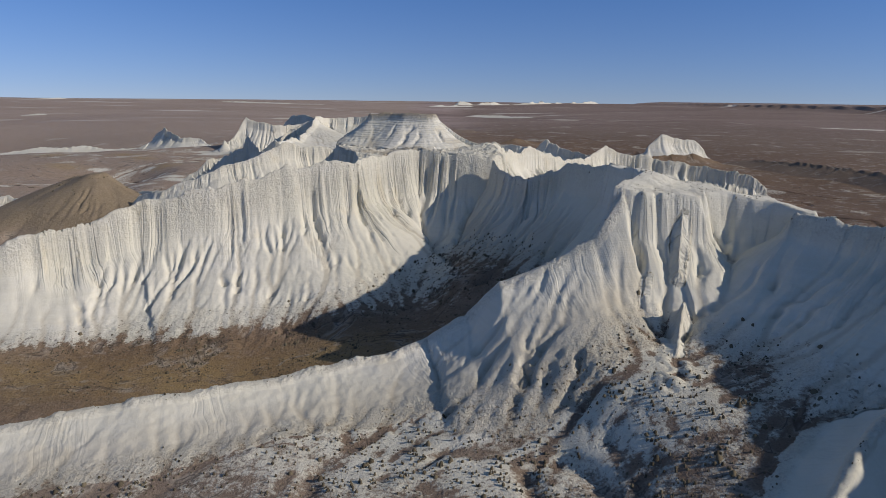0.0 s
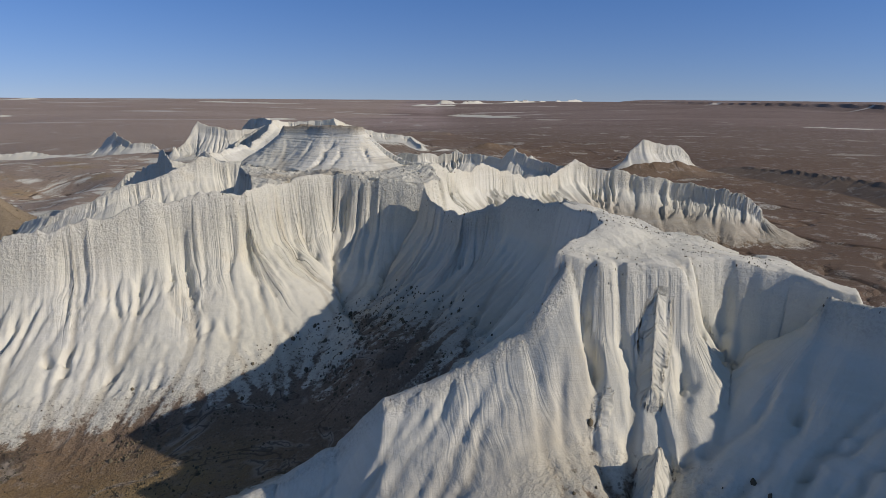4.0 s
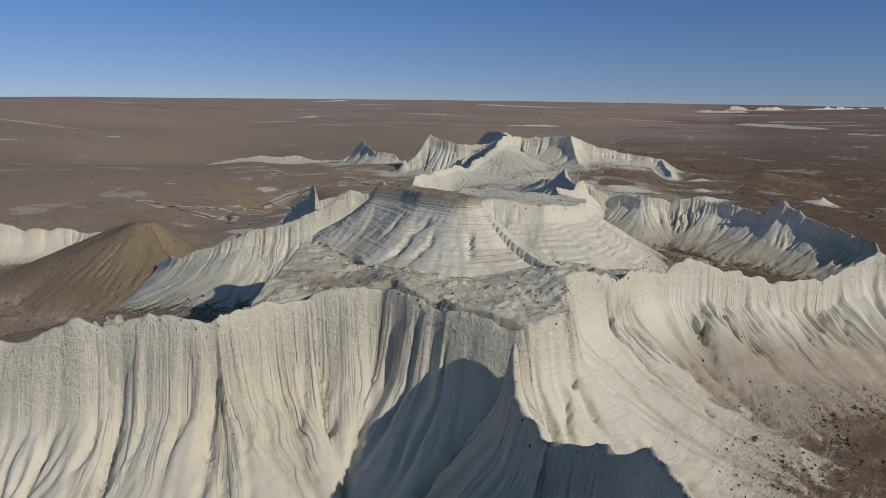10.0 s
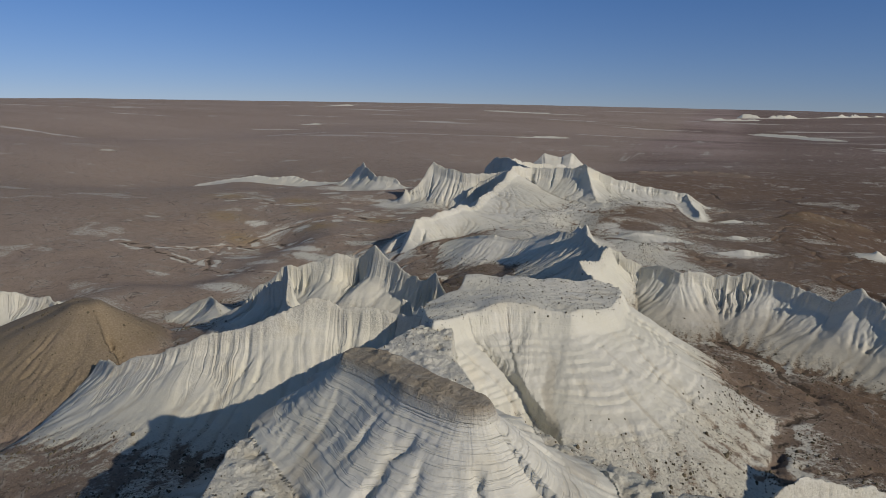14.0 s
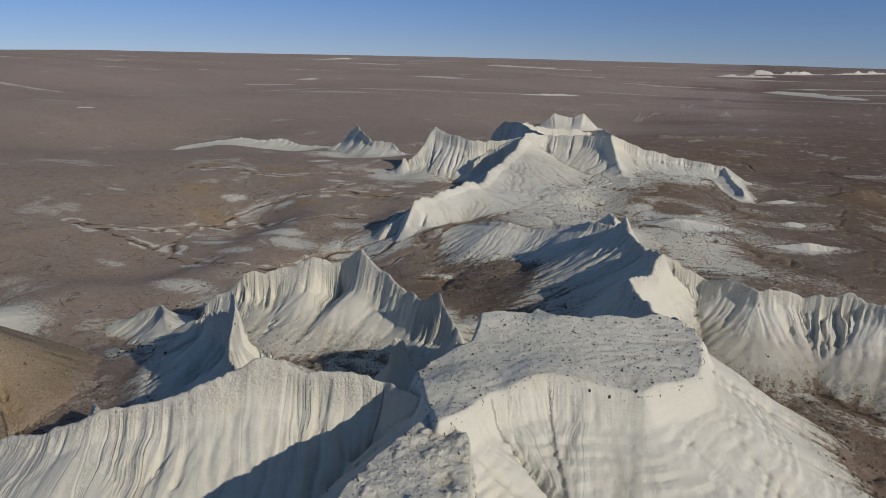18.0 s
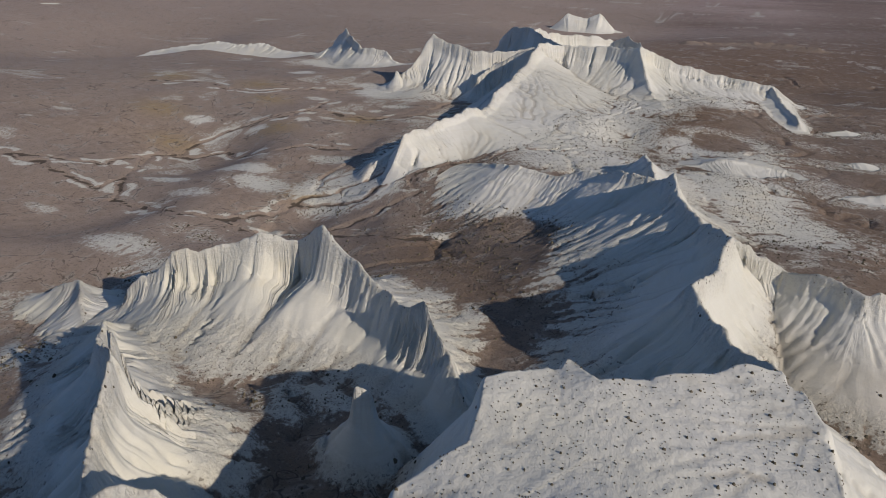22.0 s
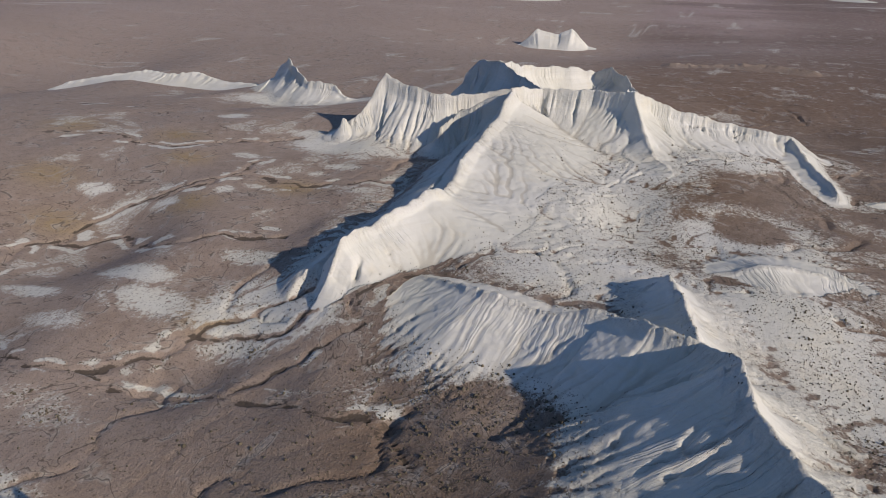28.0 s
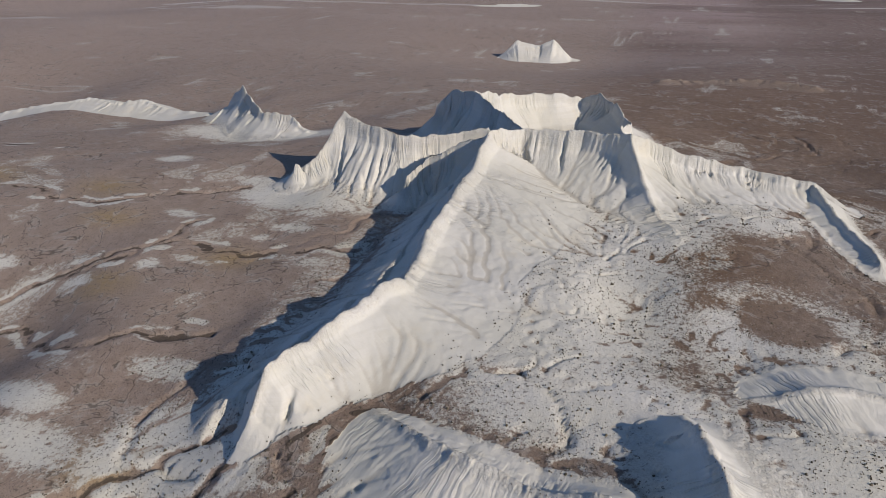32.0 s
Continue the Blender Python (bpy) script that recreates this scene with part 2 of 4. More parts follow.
def crease(x, y, octaves=2, seed=0):
    """0 in a gully's bed, towards 1 on the ribs between."""
    out, amp, total = 0, 1.0, 0
    for k in range(octaves):
        out = out + amp * np.minimum(1, 2.2 * np.abs(swell(x, y, seed + 31 * k)))
        total += amp
        x, y, amp = x * 2.1 + 5.2, y * 2.1 + 1.3, amp * 0.5
    return out / total


def notch(x, y, sharp, seed=0):
    """1 in the bed of a V-shaped gully, 0 between two."""
    return np.clip(1 - sharp * np.abs(swell(x, y, seed)), 0, 1)


def step(a, b, x):
    t = np.clip((x - a) / (b - a), 0, 1)
    return t * t * (3 - 2 * t)


NEAR_FLOOR = [
    (-50, 347, 28.2), (-64, 354, 28), (-38, 340, 29.5), (-60, 361, 28.8), (-54, 377, 28.3), (-57, 393, 30.4), (-31, 399, 29.8), (-39, 386, 25.8), (-25, 384, 26.3), (-23, 438, 31), (-83, 319, 18.8), (10, 117, 29.5), (27, 71, 30.5),
    (-32, 96, 17.8), (-62, 100, 18), (-110, 100, 14), (-8, 112, 21.5), (34, 64, 31), (7, 57, 23), (-12, 64, 21.5), (-35, 58, 20),
    (-38, 84, 18.5), (45, 175, 29), (55, 190, 27), (38, 226, 27), (20, 240, 28), (80, 175, 26), (62, 130, 27), (35, 262, 27),
    (4, 310, 30.5), (2, 333, 28.2), (20, 345, 26), (-10, 394, 27.8), (-33, 419, 30.5), (-13, 346, 29), (-54, 318, 22.5), (-72, 308, 18.5),
    (-36, 290, 25), (-94, 312, 14.5), (-112, 314, 11.5), (-124, 335, 15), (-83, 346, 24.6), (-62, 282, 22), (-56, 240, 27), (-78, 248, 24),
]
FAR_FLOOR = [
    (-46, 165, 30), (-62, 182, 26), (-78, 165, 23), (-115, 180, 14), (-135, 262, 12), (-98, 286, 15), (-200, 240, 10), (-125, 369, 17), (-112, 372, 20.5),
    (-180, 350, 7.5), (-107, 400, 20), (-115, 438, 20), (-134, 462, 24), (-72, 420, 32), (-172, 304, 9.7), (-148, 396, 17.6), (-160, 430, 18), (-220, 520, 13), (-300, 540, 8),
    (-420, 540, -3), (-135, 770, 8), (0, 520, 20), (100, 420, 21), (150, 250, 23), (300, 300, 20), (0, 1500, 2), (-900, 1000, -8),
    (20, 435, 27), (100, 60, 26), (0, -60, 24), (-150, 0, 18), (900, 600, 12),
]


def floor_height(x, y):
    """The ground without its ridges: a slow slope between the valley floors, swelling a little far out and falling away beyond."""
    top, total = 0, 0
    for cx, cy, cz in NEAR_FLOOR + FAR_FLOOR:
        w = 1 / ((x - cx) ** 2 + (y - cy) ** 2 + 60) ** 1.6
        top, total = top + w * cz, total + w
    far = np.hypot(x, y - 200)
    return top / total + 42 * np.clip((far - 900) / 3700, 0, 0.3) ** 1.4 - 24 * np.clip((far - 2500) / 2000, 0, 1.5)


class Ridge:
    """A crest line or a plateau's rim, with the slopes that fall from it. Each point of the line: x, y, height, width of the slope to its left, to its right."""

    def __init__(self, name, line, closed=False, power=2.3, cliff=0.22, drop=2.0, flute=0.10, wave=4.0, jag=0.5, beds=0.0, brow=0.0, chalk=1.0, on=False, ribs=0.0, teeth=5.5, reach=0.66, marl=0.0):
        self.name, self.line, self.closed = name, line, closed
        self.power, self.cliff, self.drop, self.flute, self.wave = power, cliff, drop, flute, wave
        self.jag, self.beds, self.brow, self.chalk, self.on, self.ribs, self.teeth, self.reach, self.marl = jag, beds, brow, chalk, on, ribs, teeth, reach, marl
        widest = max(max(p[3], p[4]) for p in line) * 1.25 + 6
        self.box = (min(p[0] for p in line) - widest, max(p[0] for p in line) + widest, min(p[1] for p in line) - widest, max(p[1] for p in line) + widest)

    def height(self, x, y, base, seed, gap):
        """The height at each place; how far down the slope it lies (0 on the crest, 1 at the foot); and the point of the rim above it."""
        wx, wy = x + 0.6 * fbm(x / 12, y / 12, 2, seed + 3), y + 0.6 * fbm(x / 12, y / 12, 2, seed + 4)
        best = np.full(x.shape, 1e9)
        fx, fy, fz, fw = (np.zeros(x.shape) for _ in range(4))
        inside = np.zeros(x.shape, bool)
        pairs = list(zip(self.line, self.line[1:] + self.line[:1])) if self.closed else list(zip(self.line, self.line[1:]))
        for a, b in pairs:
            ex, ey = b[0] - a[0], b[1] - a[1]
            t = np.clip(((wx - a[0]) * ex + (wy - a[1]) * ey) / (ex * ex + ey * ey), 0, 1)
            px, py = a[0] + t * ex, a[1] + t * ey
            d = np.hypot(wx - px, wy - py)
            left = ex * (wy - a[1]) - ey * (wx - a[0]) > 0
            nearer = d < best
            best = np.where(nearer, d, best)
            fx, fy = np.where(nearer, px, fx), np.where(nearer, py, fy)
            fz = np.where(nearer, a[2] + t * (b[2] - a[2]), fz)
            fw = np.where(nearer, np.where(left, a[3] + t * (b[3] - a[3]), a[4] + t * (b[4] - a[4])), fw)
            if self.closed:
                cross = (a[1] > wy) != (b[1] > wy)
                inside ^= cross & (wx < ex * (wy - a[1]) / (ey if abs(ey) > 1e-6 else 1e-6) + a[0])
        raw = np.where(inside, 0, np.maximum(0, best - self.brow)) / np.maximum(fw, 0.1)
        full = raw
        keep = np.flatnonzero(raw < 1.05)
        x, y, base, gap, wx, wy, best, fx, fy, fz, fw, inside = (v[keep] for v in (x, y, base, gap, wx, wy, best, fx, fy, fz, fw, inside))
        if self.closed:
            top, total = 0, 0
            for p in self.line:
                w = 1 / ((np.where(inside, wx, fx) - p[0]) ** 2 + (np.where(inside, wy, fy) - p[1]) ** 2 + 4) ** 1.5
                top, total = top + w * p[2], total + w
            fz = top / total
        d = np.where(inside, 0, np.maximum(0, best - self.brow))
        if not self.closed and not self.brow:
            d = np.sqrt(d * d + gap * gap) - gap
        # sharp gullies run straight down from the crest, crowded in the wall, few on the smooth slope below
        far = np.maximum(best, 0.01)
        qx = fx + (wx - fx) / far * (0.4 * fw)
        qy = fy + (wy - fy) / far * (0.4 * fw)
        s0 = np.clip(d / fw, 0, 1.2)
        drop = np.maximum(self.drop, 0.085 * fw)
        g0 = (1 - self.cliff * step(0, 1, d / drop)) * (1 - np.minimum(s0, 1)) ** self.power
        u, v = qx + 0.4 * swell(x / 3.1, y / 3.1, seed + 20), qy + 0.4 * swell(x / 3.1, y / 3.1, seed + 21)
        w = self.wave
        mx, my = u + 0.9 * w * fbm(qx / (2.3 * w), qy / (2.3 * w), 2, seed + 22), v + 0.9 * w * fbm(qx / (2.3 * w), qy / (2.3 * w), 2, seed + 23)
        ribbed = step(-0.15, 0.35, swell(fx / 13, fy / 15, seed + 8))
        low = 0.44 + 0.26 * swell(qx / 5, qy / 5, seed + 24)
        top = step(0.999, 0.93, g0)
        wall = top * step(low - 0.16, low + 0.12, g0) * (0.12 + 0.88 * ribbed) * (0.25 if self.beds else min(1.0, self.flute / 0.1))
        slope = top * step(0.26, 0.5, g0)
        deep = notch(mx / (2.9 * w), my / (2.9 * w), 4.0, seed) * step(-0.25, 0.45, swell(qx / (4.3 * w), qy / (4.3 * w), seed + 25))
        cuts = notch(mx / (1.15 * w), my / (1.15 * w), 2.2, seed + 1) ** 0.75 * step(-0.35, 0.4, swell(qx / 9, qy / 9, seed + 30))
        comb = notch(u / (0.5 * w), v / (0.5 * w), 1.5, seed + 12) ** 0.7
        rills = notch(u / 0.8, v / 0.8, 1.8, seed + 2)
        threads = notch(u / 2.6, v / 2.6, 6.0, seed + 2) * step(-0.1, 0.5, swell(qx / 7, qy / 7, seed + 31))
        broad = swell(qx / (3.4 * w), qy / (3.4 * w), seed + 9)
        fine = step(0.9, 0.35, gap)
        level = base + (fz - base) * g0
        layer = fbm(level / 1.1 + 0.3 * swell(qx / 5, qy / 5, seed + 27), 0.2 * qx + 0.13 * qy, 2, seed + 28)
        d = d + np.minimum(fw, 30) * self.flute * (slope * ((0.03 if self.beds else 0.3) * deep + 0.02 * broad) + wall * (0.3 * cuts + (0.3 + 0.8 * self.ribs) * comb))
        d = d + fine * (wall * (0.12 * rills * step(0.4, 0.25, gap) + 0.12 * fbm(x / 1.5, y / 1.5, 3, seed + 6, 0.6) + 0.12 * layer) + slope * 0.08 * threads)
        d = np.where(inside, 0, np.maximum(d, 0))
        lip = 1.0 if self.closed else step(0.0, 1.0, np.clip(1 - best / 6, 0, 1))
        fz = fz + self.jag * fbm(fx / self.teeth, fy / self.teeth, 3, seed + 5) * lip * (1 - inside * 0.8)
        s = np.clip(d / fw, 0, 1)
        g = (1 - self.cliff * step(0, 1, d / drop)) * (1 - s) ** self.power
        h = base + (fz - base) * g
        if self.beds:
            n = (h + 0.25 * swell(x / 7, y / 7, seed + 2)) / self.beds + 0.7 * swell(h / 1.7, 0 * h, seed + 3)
            f = n - np.floor(n)
            h = h + self.beds * (step(0.34, 0.66, f) - f) * (0.55 if self.beds < 0.7 else 0.5) * (0.25 + 0.75 * step(-0.3, 0.5, swell(x / 5, y / 5, seed + 26))) * step(0.02, 0.10, s) * (1 - step(0.45, 0.75, s))
        return keep, full, h, np.where(d >= fw, 1.0, s), u, v, wall

# ---- the ridges, each along its crest ----
RIDGES = [
    # the near promontory, its spur and its fins
    Ridge("chalk_headland", [(24, 88.6, 47.5, 16, 16), (27.8, 87.4, 47, 14, 16), (32, 88, 47, 16, 20), (36.4, 87.8, 46.2, 20, 24), (37.5, 91, 47, 22, 28), (41, 91, 46.6, 22, 30), (46.5, 88, 45.8, 22, 30), (50, 84, 45, 22, 30), (53, 90, 44, 18, 18), (47, 97.5, 45.5, 16, 16),
        (40, 103, 46.6, 16, 16), (36.5, 112, 47, 16, 16), (32, 117.5, 47.6, 14, 14), (30, 114, 48, 20, 20), (32, 105, 48.4, 22, 22), (30.5, 97, 49, 20, 20), (26, 91.5, 48.2, 18, 18)], closed=True, power=1.7, cliff=0.24, drop=1.8, flute=0.025, wave=2.6, jag=0.5),
    Ridge("chalk_saddle", [(32, 114, 48, 21, 22), (30.4, 117, 47.8, 22, 22), (25.4, 127, 46.4, 22, 22), (21.5, 129.5, 44.4, 22, 20), (18.2, 130.8, 42.9, 20, 20), (14, 136, 43.5, 18, 18), (11.5, 143, 45.5, 18, 18)], power=1.6, cliff=0.2, flute=0.09, jag=0.8, marl=0.3),
    Ridge("chalk_spur", [(24.5, 88, 46.5, 14, 14), (20.6, 86.4, 40.6, 18, 15), (14, 85.6, 37.0, 23, 14), (8.5, 85, 34.6, 25, 13), (4, 84.8, 29.5, 25, 11), (-2, 85, 26.2, 22, 9), (-9, 82, 24.6, 19, 8), (-20, 77.5, 23.6, 17, 6), (-34.8, 71, 23.8, 16, 6), (-48, 66, 22.8, 15, 6), (-66, 58, 21.4, 13, 5)], reach=0.6, power=1.7, cliff=0.0, flute=0.02, wave=2.6, jag=0.3, brow=0.4, marl=0.3),
    Ridge("chalk_fin", [(33.4, 86.6, 44.2, 1.5, 1.6), (32.6, 84.2, 40.4, 1.3, 1.5), (31.8, 82, 37.4, 1.1, 1.2)], power=1.1, cliff=0.1, drop=0.5, flute=0.2, wave=1.4, jag=0.5, teeth=2.0, on=True),
    Ridge("chalk_fin", [(30.6, 76.4, 35.0, 1.6, 1.8), (29.8, 74.4, 33.6, 1.8, 2.0), (28.4, 71.6, 31.8, 2.0, 2.4), (27.2, 69.2, 30.8, 2.2, 2.6), (26.2, 66, 29.0, 2.2, 2.6), (25.4, 63.4, 27.4, 2.0, 2.4)], power=1.1, cliff=0.1, drop=0.5, flute=0.2, wave=1.4, jag=0.4, teeth=2.0, on=True),
    Ridge("chalk_fin", [(28.8, 85.6, 40.8, 1.3, 1.4), (27.9, 82.6, 37.4, 1.3, 1.5), (27.1, 80.2, 34.8, 1.1, 1.2)], power=1.2, cliff=0.0, drop=0.5, flute=0.1, wave=2.0, jag=0.3, on=True),
    Ridge("chalk_spur", [(47, 83, 45.6, 20, 26), (51, 78, 44.6, 18, 26), (56, 70, 46, 18, 30), (60, 59, 47, 18, 30), (60, 46, 47, 18, 28), (57, 34, 44, 18, 22), (48, 26, 38, 14, 14), (38, 22, 32, 10, 10)], power=1.7, cliff=0.1, flute=0.08, wave=3.0),
    Ridge("chalk_spur", [(46, 57, 35.5, 8, 9), (39, 50.5, 33.2, 7, 8), (33, 45.5, 31.4, 6, 7), (28, 42, 28.6, 5, 5)], power=1.4, cliff=0.1, flute=0.1, wave=2.4),
    # the main massif: its long south-west cliff, the upland behind and the terraced summit
    Ridge("chalk_cliff", [(-100, 100, 27, 10, 22), (-84, 108, 32, 10, 24), (-68, 116, 35.5, 9, 28), (-59, 122.5, 39.2, 9, 34), (-50, 125, 40.5, 10, 36), (-42, 127, 42, 12, 38), (-31, 131, 45, 16, 40), (-18, 136.5, 46.1, 16, 38), (-12, 145, 46.6, 12, 36), (-6, 148.8, 47.4, 12, 33), (3.6, 146.2, 46.6, 12, 29), (11.4, 145.4, 45.9, 10, 24)],
        power=2.6, cliff=0.3, drop=2.4, flute=0.09, wave=4.2, jag=0.9, reach=0.58),
    Ridge("chalk_upland", [(-18, 140, 45.6, 20, 20), (-12, 148, 46.3, 20, 20), (-6, 151.4, 47, 20, 20), (3.6, 149, 46.4, 20, 20), (11.4, 148.2, 45.8, 20, 24), (14.5, 153, 46.5, 20, 30), (12.5, 160, 48, 20, 32), (20, 179, 44.6, 20, 26), (13, 179, 44, 24, 24), (3, 183, 43.6, 20, 24), (-10, 189, 44, 20, 24), (-18, 199, 44.4, 20, 20), (-22, 208, 44.4, 20, 16), (-27, 211, 44.3, 18, 18),
        (-29, 196, 44, 26, 26), (-28, 182, 45.5, 26, 26), (-27.5, 166, 47, 24, 24), (-22, 152, 46.8, 20, 20)], closed=True, power=1.9, cliff=0.22, drop=2.0, flute=0.11, wave=3.0, jag=0.4, marl=0.2),
    Ridge("terraced_summit", [(-3.6, 168.4, 54.8, 11, 14), (-9, 170, 55.0, 12, 17), (-18, 173.8, 54.4, 11, 15)], power=1.4, cliff=0.1, drop=1.0, flute=0.02, wave=1.6, jag=0.15, beds=0.5, brow=1.8, on=True),
    # the white tableland and the ridges round its hollow
    Ridge("chalk_tableland", [(-29, 213, 44.2, 20, 20), (-24.6, 207.5, 45.4, 24, 24), (-23, 217.5, 44, 30, 34), (-17.5, 222.6, 45.4, 30, 38), (-7, 225, 44.3, 30, 38), (-1.5, 234, 43.4, 30, 30), (-1, 247, 42.5, 20, 22), (-4, 256, 41.3, 16, 16), (-9, 253, 42.6, 16, 16), (-16, 245.5, 43.8, 18, 18), (-21, 241.5, 44.6, 16, 16), (-24.6, 244.5, 43.6, 14, 14),
        (-31, 237, 45, 11, 11), (-29, 229, 44, 13, 13), (-34, 222, 42.6, 13, 13)], closed=True, power=1.05, cliff=0.13, drop=1.6, flute=0.02, wave=3.2, jag=0.35, beds=0.85, ribs=0.4),
    Ridge("chalk_ridge", [(-104, 205, 21, 10, 14), (-97, 203, 26.6, 10, 18), (-87, 199, 29.8, 12, 24), (-78, 201, 33, 13, 26), (-71, 203, 36, 14, 28), (-60, 208.5, 39.8, 14, 28), (-52, 213.5, 43.6, 13, 26), (-46, 216, 42.6, 12, 26), (-37.3, 219, 41.6, 12, 22), (-30, 215, 43.6, 12, 18)], power=2.0, cliff=0.14, flute=0.075, wave=2.0, jag=0.7),
    Ridge("chalk_pinnacles", [(-55, 211, 40, 12, 12), (-62, 219, 40.4, 16, 14), (-66, 224.5, 43.0, 17, 16), (-68.3, 227.2, 43.8, 17, 16), (-72, 229, 40, 18, 14), (-77, 231.5, 38, 18, 12), (-87, 239, 31.5, 16, 10), (-98, 248, 25.5, 9, 9)], power=1.5, cliff=0.22, drop=2.0, flute=0.2, wave=2.2, jag=1.3, teeth=2.6, ribs=0.7, reach=0.5),
    Ridge("chalk_ridge", [(-106, 259, 24, 10, 16), (-95, 261, 32, 14, 22), (-87, 265, 34.5, 16, 24), (-81.5, 266, 37.4, 16, 28), (-75.5, 268, 36, 20, 28), (-69.6, 267, 40.4, 26, 28), (-63, 265, 37.2, 28, 22), (-56, 262, 35, 26, 16), (-49.5, 258, 36, 18, 11), (-46, 256, 38.6, 12, 9), (-42, 254, 33, 10, 9), (-38, 250, 30, 8, 8)], power=2.0, cliff=0.34, drop=3.2, flute=0.13, wave=2.6, jag=1.1, ribs=0.4, reach=0.46),
    Ridge("chalk_pillar", [(-45.2, 239.5, 36.4, 5, 6), (-46.6, 239.0, 37.0, 5, 6)], power=1.4, cliff=0.3, drop=1.0, flute=0.1, wave=2.0, jag=0.3),
    Ridge("chalk_ridge", [(-4, 256, 41, 16, 14), (-9, 262, 39.5, 26, 14), (-14.6, 270.6, 41.3, 26, 18), (-12, 280, 40, 32, 20), (-10.6, 289, 42.1, 36, 20), (-15, 300, 38.8, 38, 20), (-19.5, 307, 40, 38, 20), (-21.4, 313, 42.6, 38, 20), (-22, 318, 40.5, 36, 20), (-25.5, 325, 36.6, 30, 18), (-28.8, 341.5, 35.4, 14, 15), (-31, 350, 33.6, 12, 14), (-33, 358, 28.5, 10, 12)],
        power=2.1, cliff=0.07, drop=1.5, flute=0.06, wave=2.6, jag=0.7, reach=0.42),
    Ridge("chalk_ridge", [(-25, 325, 37, 28, 12), (-32, 327.4, 36.4, 28, 11), (-38.6, 333.4, 33.4, 28, 10), (-50.7, 335.6, 29.8, 26, 9), (-61.3, 337.9, 30.3, 24, 8), (-70, 343, 27.8, 20, 7), (-79, 347.5, 24.6, 14, 7)], power=1.6, cliff=0.14, drop=1.0, flute=0.04, wave=2.6, jag=0.4),
    Ridge("chalk_ridge", [(-30, 349, 33.5, 7, 6), (-34, 349, 31.5, 7, 6), (-38.5, 347.5, 28.4, 5, 5)], power=1.5, cliff=0.2, drop=1.0, flute=0.14, wave=2.2, jag=0.5, ribs=0.2),
    # the eastern ridges
    Ridge("chalk_ridge", [(-10.6, 289, 41.5, 12, 18), (-2, 292, 36.8, 12, 20), (8, 286, 38.4, 12, 24), (16, 289, 37.4, 12, 24), (24, 289, 39, 13, 26), (35.4, 284.4, 37.5, 13, 26), (41, 279, 37.6, 14, 26), (45, 277.2, 41.6, 15, 24), (51, 272, 37.6, 15, 22), (60, 262, 37, 15, 18), (68, 250, 33, 12, 14), (74, 240, 28, 9, 9)], power=1.9, cliff=0.2, drop=1.6, flute=0.13, wave=2.4, jag=0.9, ribs=0.5, marl=0.35),
    Ridge("chalk_cliff", [(12.5, 160, 47.6, 16, 24), (17, 172, 45, 16, 24), (20, 180, 44.4, 16, 24), (27.7, 186, 44.6, 16, 24), (36, 193, 41.4, 15, 24), (44, 199, 40.6, 15, 24), (49, 204, 43, 16, 24), (52.4, 206.8, 44.4, 16, 24), (58, 207.5, 42.6, 16, 23), (68, 206, 40.6, 15, 22), (82, 201, 39, 14, 24), (94, 196, 37.2, 12, 20), (99, 193.5, 33, 10, 14)],
        power=1.5, cliff=0.22, drop=1.8, flute=0.15, wave=2.8, jag=0.9, ribs=0.5, marl=0.65),
    Ridge("chalk_butte", [(109, 341, 34, 10, 12), (116.5, 343, 41, 11, 13), (124, 346, 38.6, 11, 13), (136, 348, 37, 10, 13), (141, 348, 33, 8, 10)], power=1.5, cliff=0.2, flute=0.14, jag=0.6),
    Ridge("chalk_spire", [(68.6, 386.5, 28.3, 8, 8), (69.4, 387.5, 27.6, 8, 8)], power=1.4, cliff=0.2, drop=1, flute=0.1, wave=2.0),
    Ridge("chalk_mound", [(-22, 366, 27.6, 10, 12), (-13.6, 370, 30, 12, 14), (-6.7, 372.4, 29.4, 12, 14), (4, 373, 27.6, 10, 12)], power=1.5, cliff=0.05, flute=0.07, wave=3, jag=0.2),
    # the long white fin and the northern massif
    Ridge("chalk_fin", [(-95.5, 340, 26, 4, 7), (-94.6, 343.5, 31.4, 9, 10), (-93, 351, 32.2, 15, 13), (-90, 360, 33.2, 20, 20), (-87.5, 366, 34, 22, 25), (-86.5, 369.5, 35, 22, 27), (-84.5, 375, 32.6, 22, 29), (-86, 386, 31, 22, 32), (-87, 396, 33, 22, 34), (-87.4, 402, 34, 22, 36), (-88, 414, 34.2, 20, 37), (-86.5, 428, 38.4, 20, 37), (-87, 445, 43.4, 20, 34)],
        power=1.65, cliff=0.12, drop=1.6, flute=0.05, wave=3.0, jag=1.0, teeth=7, reach=0.92),
    Ridge("chalk_mound", [(-101, 346, 24.5, 9, 5), (-99, 350, 26.4, 10, 5), (-96, 358, 28.4, 13, 5), (-93, 367, 29.4, 15, 5), (-92, 378, 28, 15, 5), (-93, 396, 28, 14, 5), (-94, 412, 29, 14, 5), (-92, 428, 33, 14, 5)], power=1.1, cliff=0.0, flute=0.04, wave=2.4, jag=0.5, reach=0.4),
    Ridge("chalk_massif", [(-87, 445, 43.6, 20, 30), (-79, 456, 42.4, 26, 34), (-62, 457, 43.2, 26, 34), (-48.8, 451.5, 44.6, 20, 26), (-44, 458, 42, 16, 26), (-35, 461, 38.5, 16, 26), (-17, 464.4, 34.6, 14, 24), (0, 463.6, 33.4, 12, 22), (8, 461, 28, 9, 12)], power=2.0, cliff=0.22, drop=2.2, flute=0.13, wave=2.6, jag=0.6, ribs=0.7, reach=0.85),
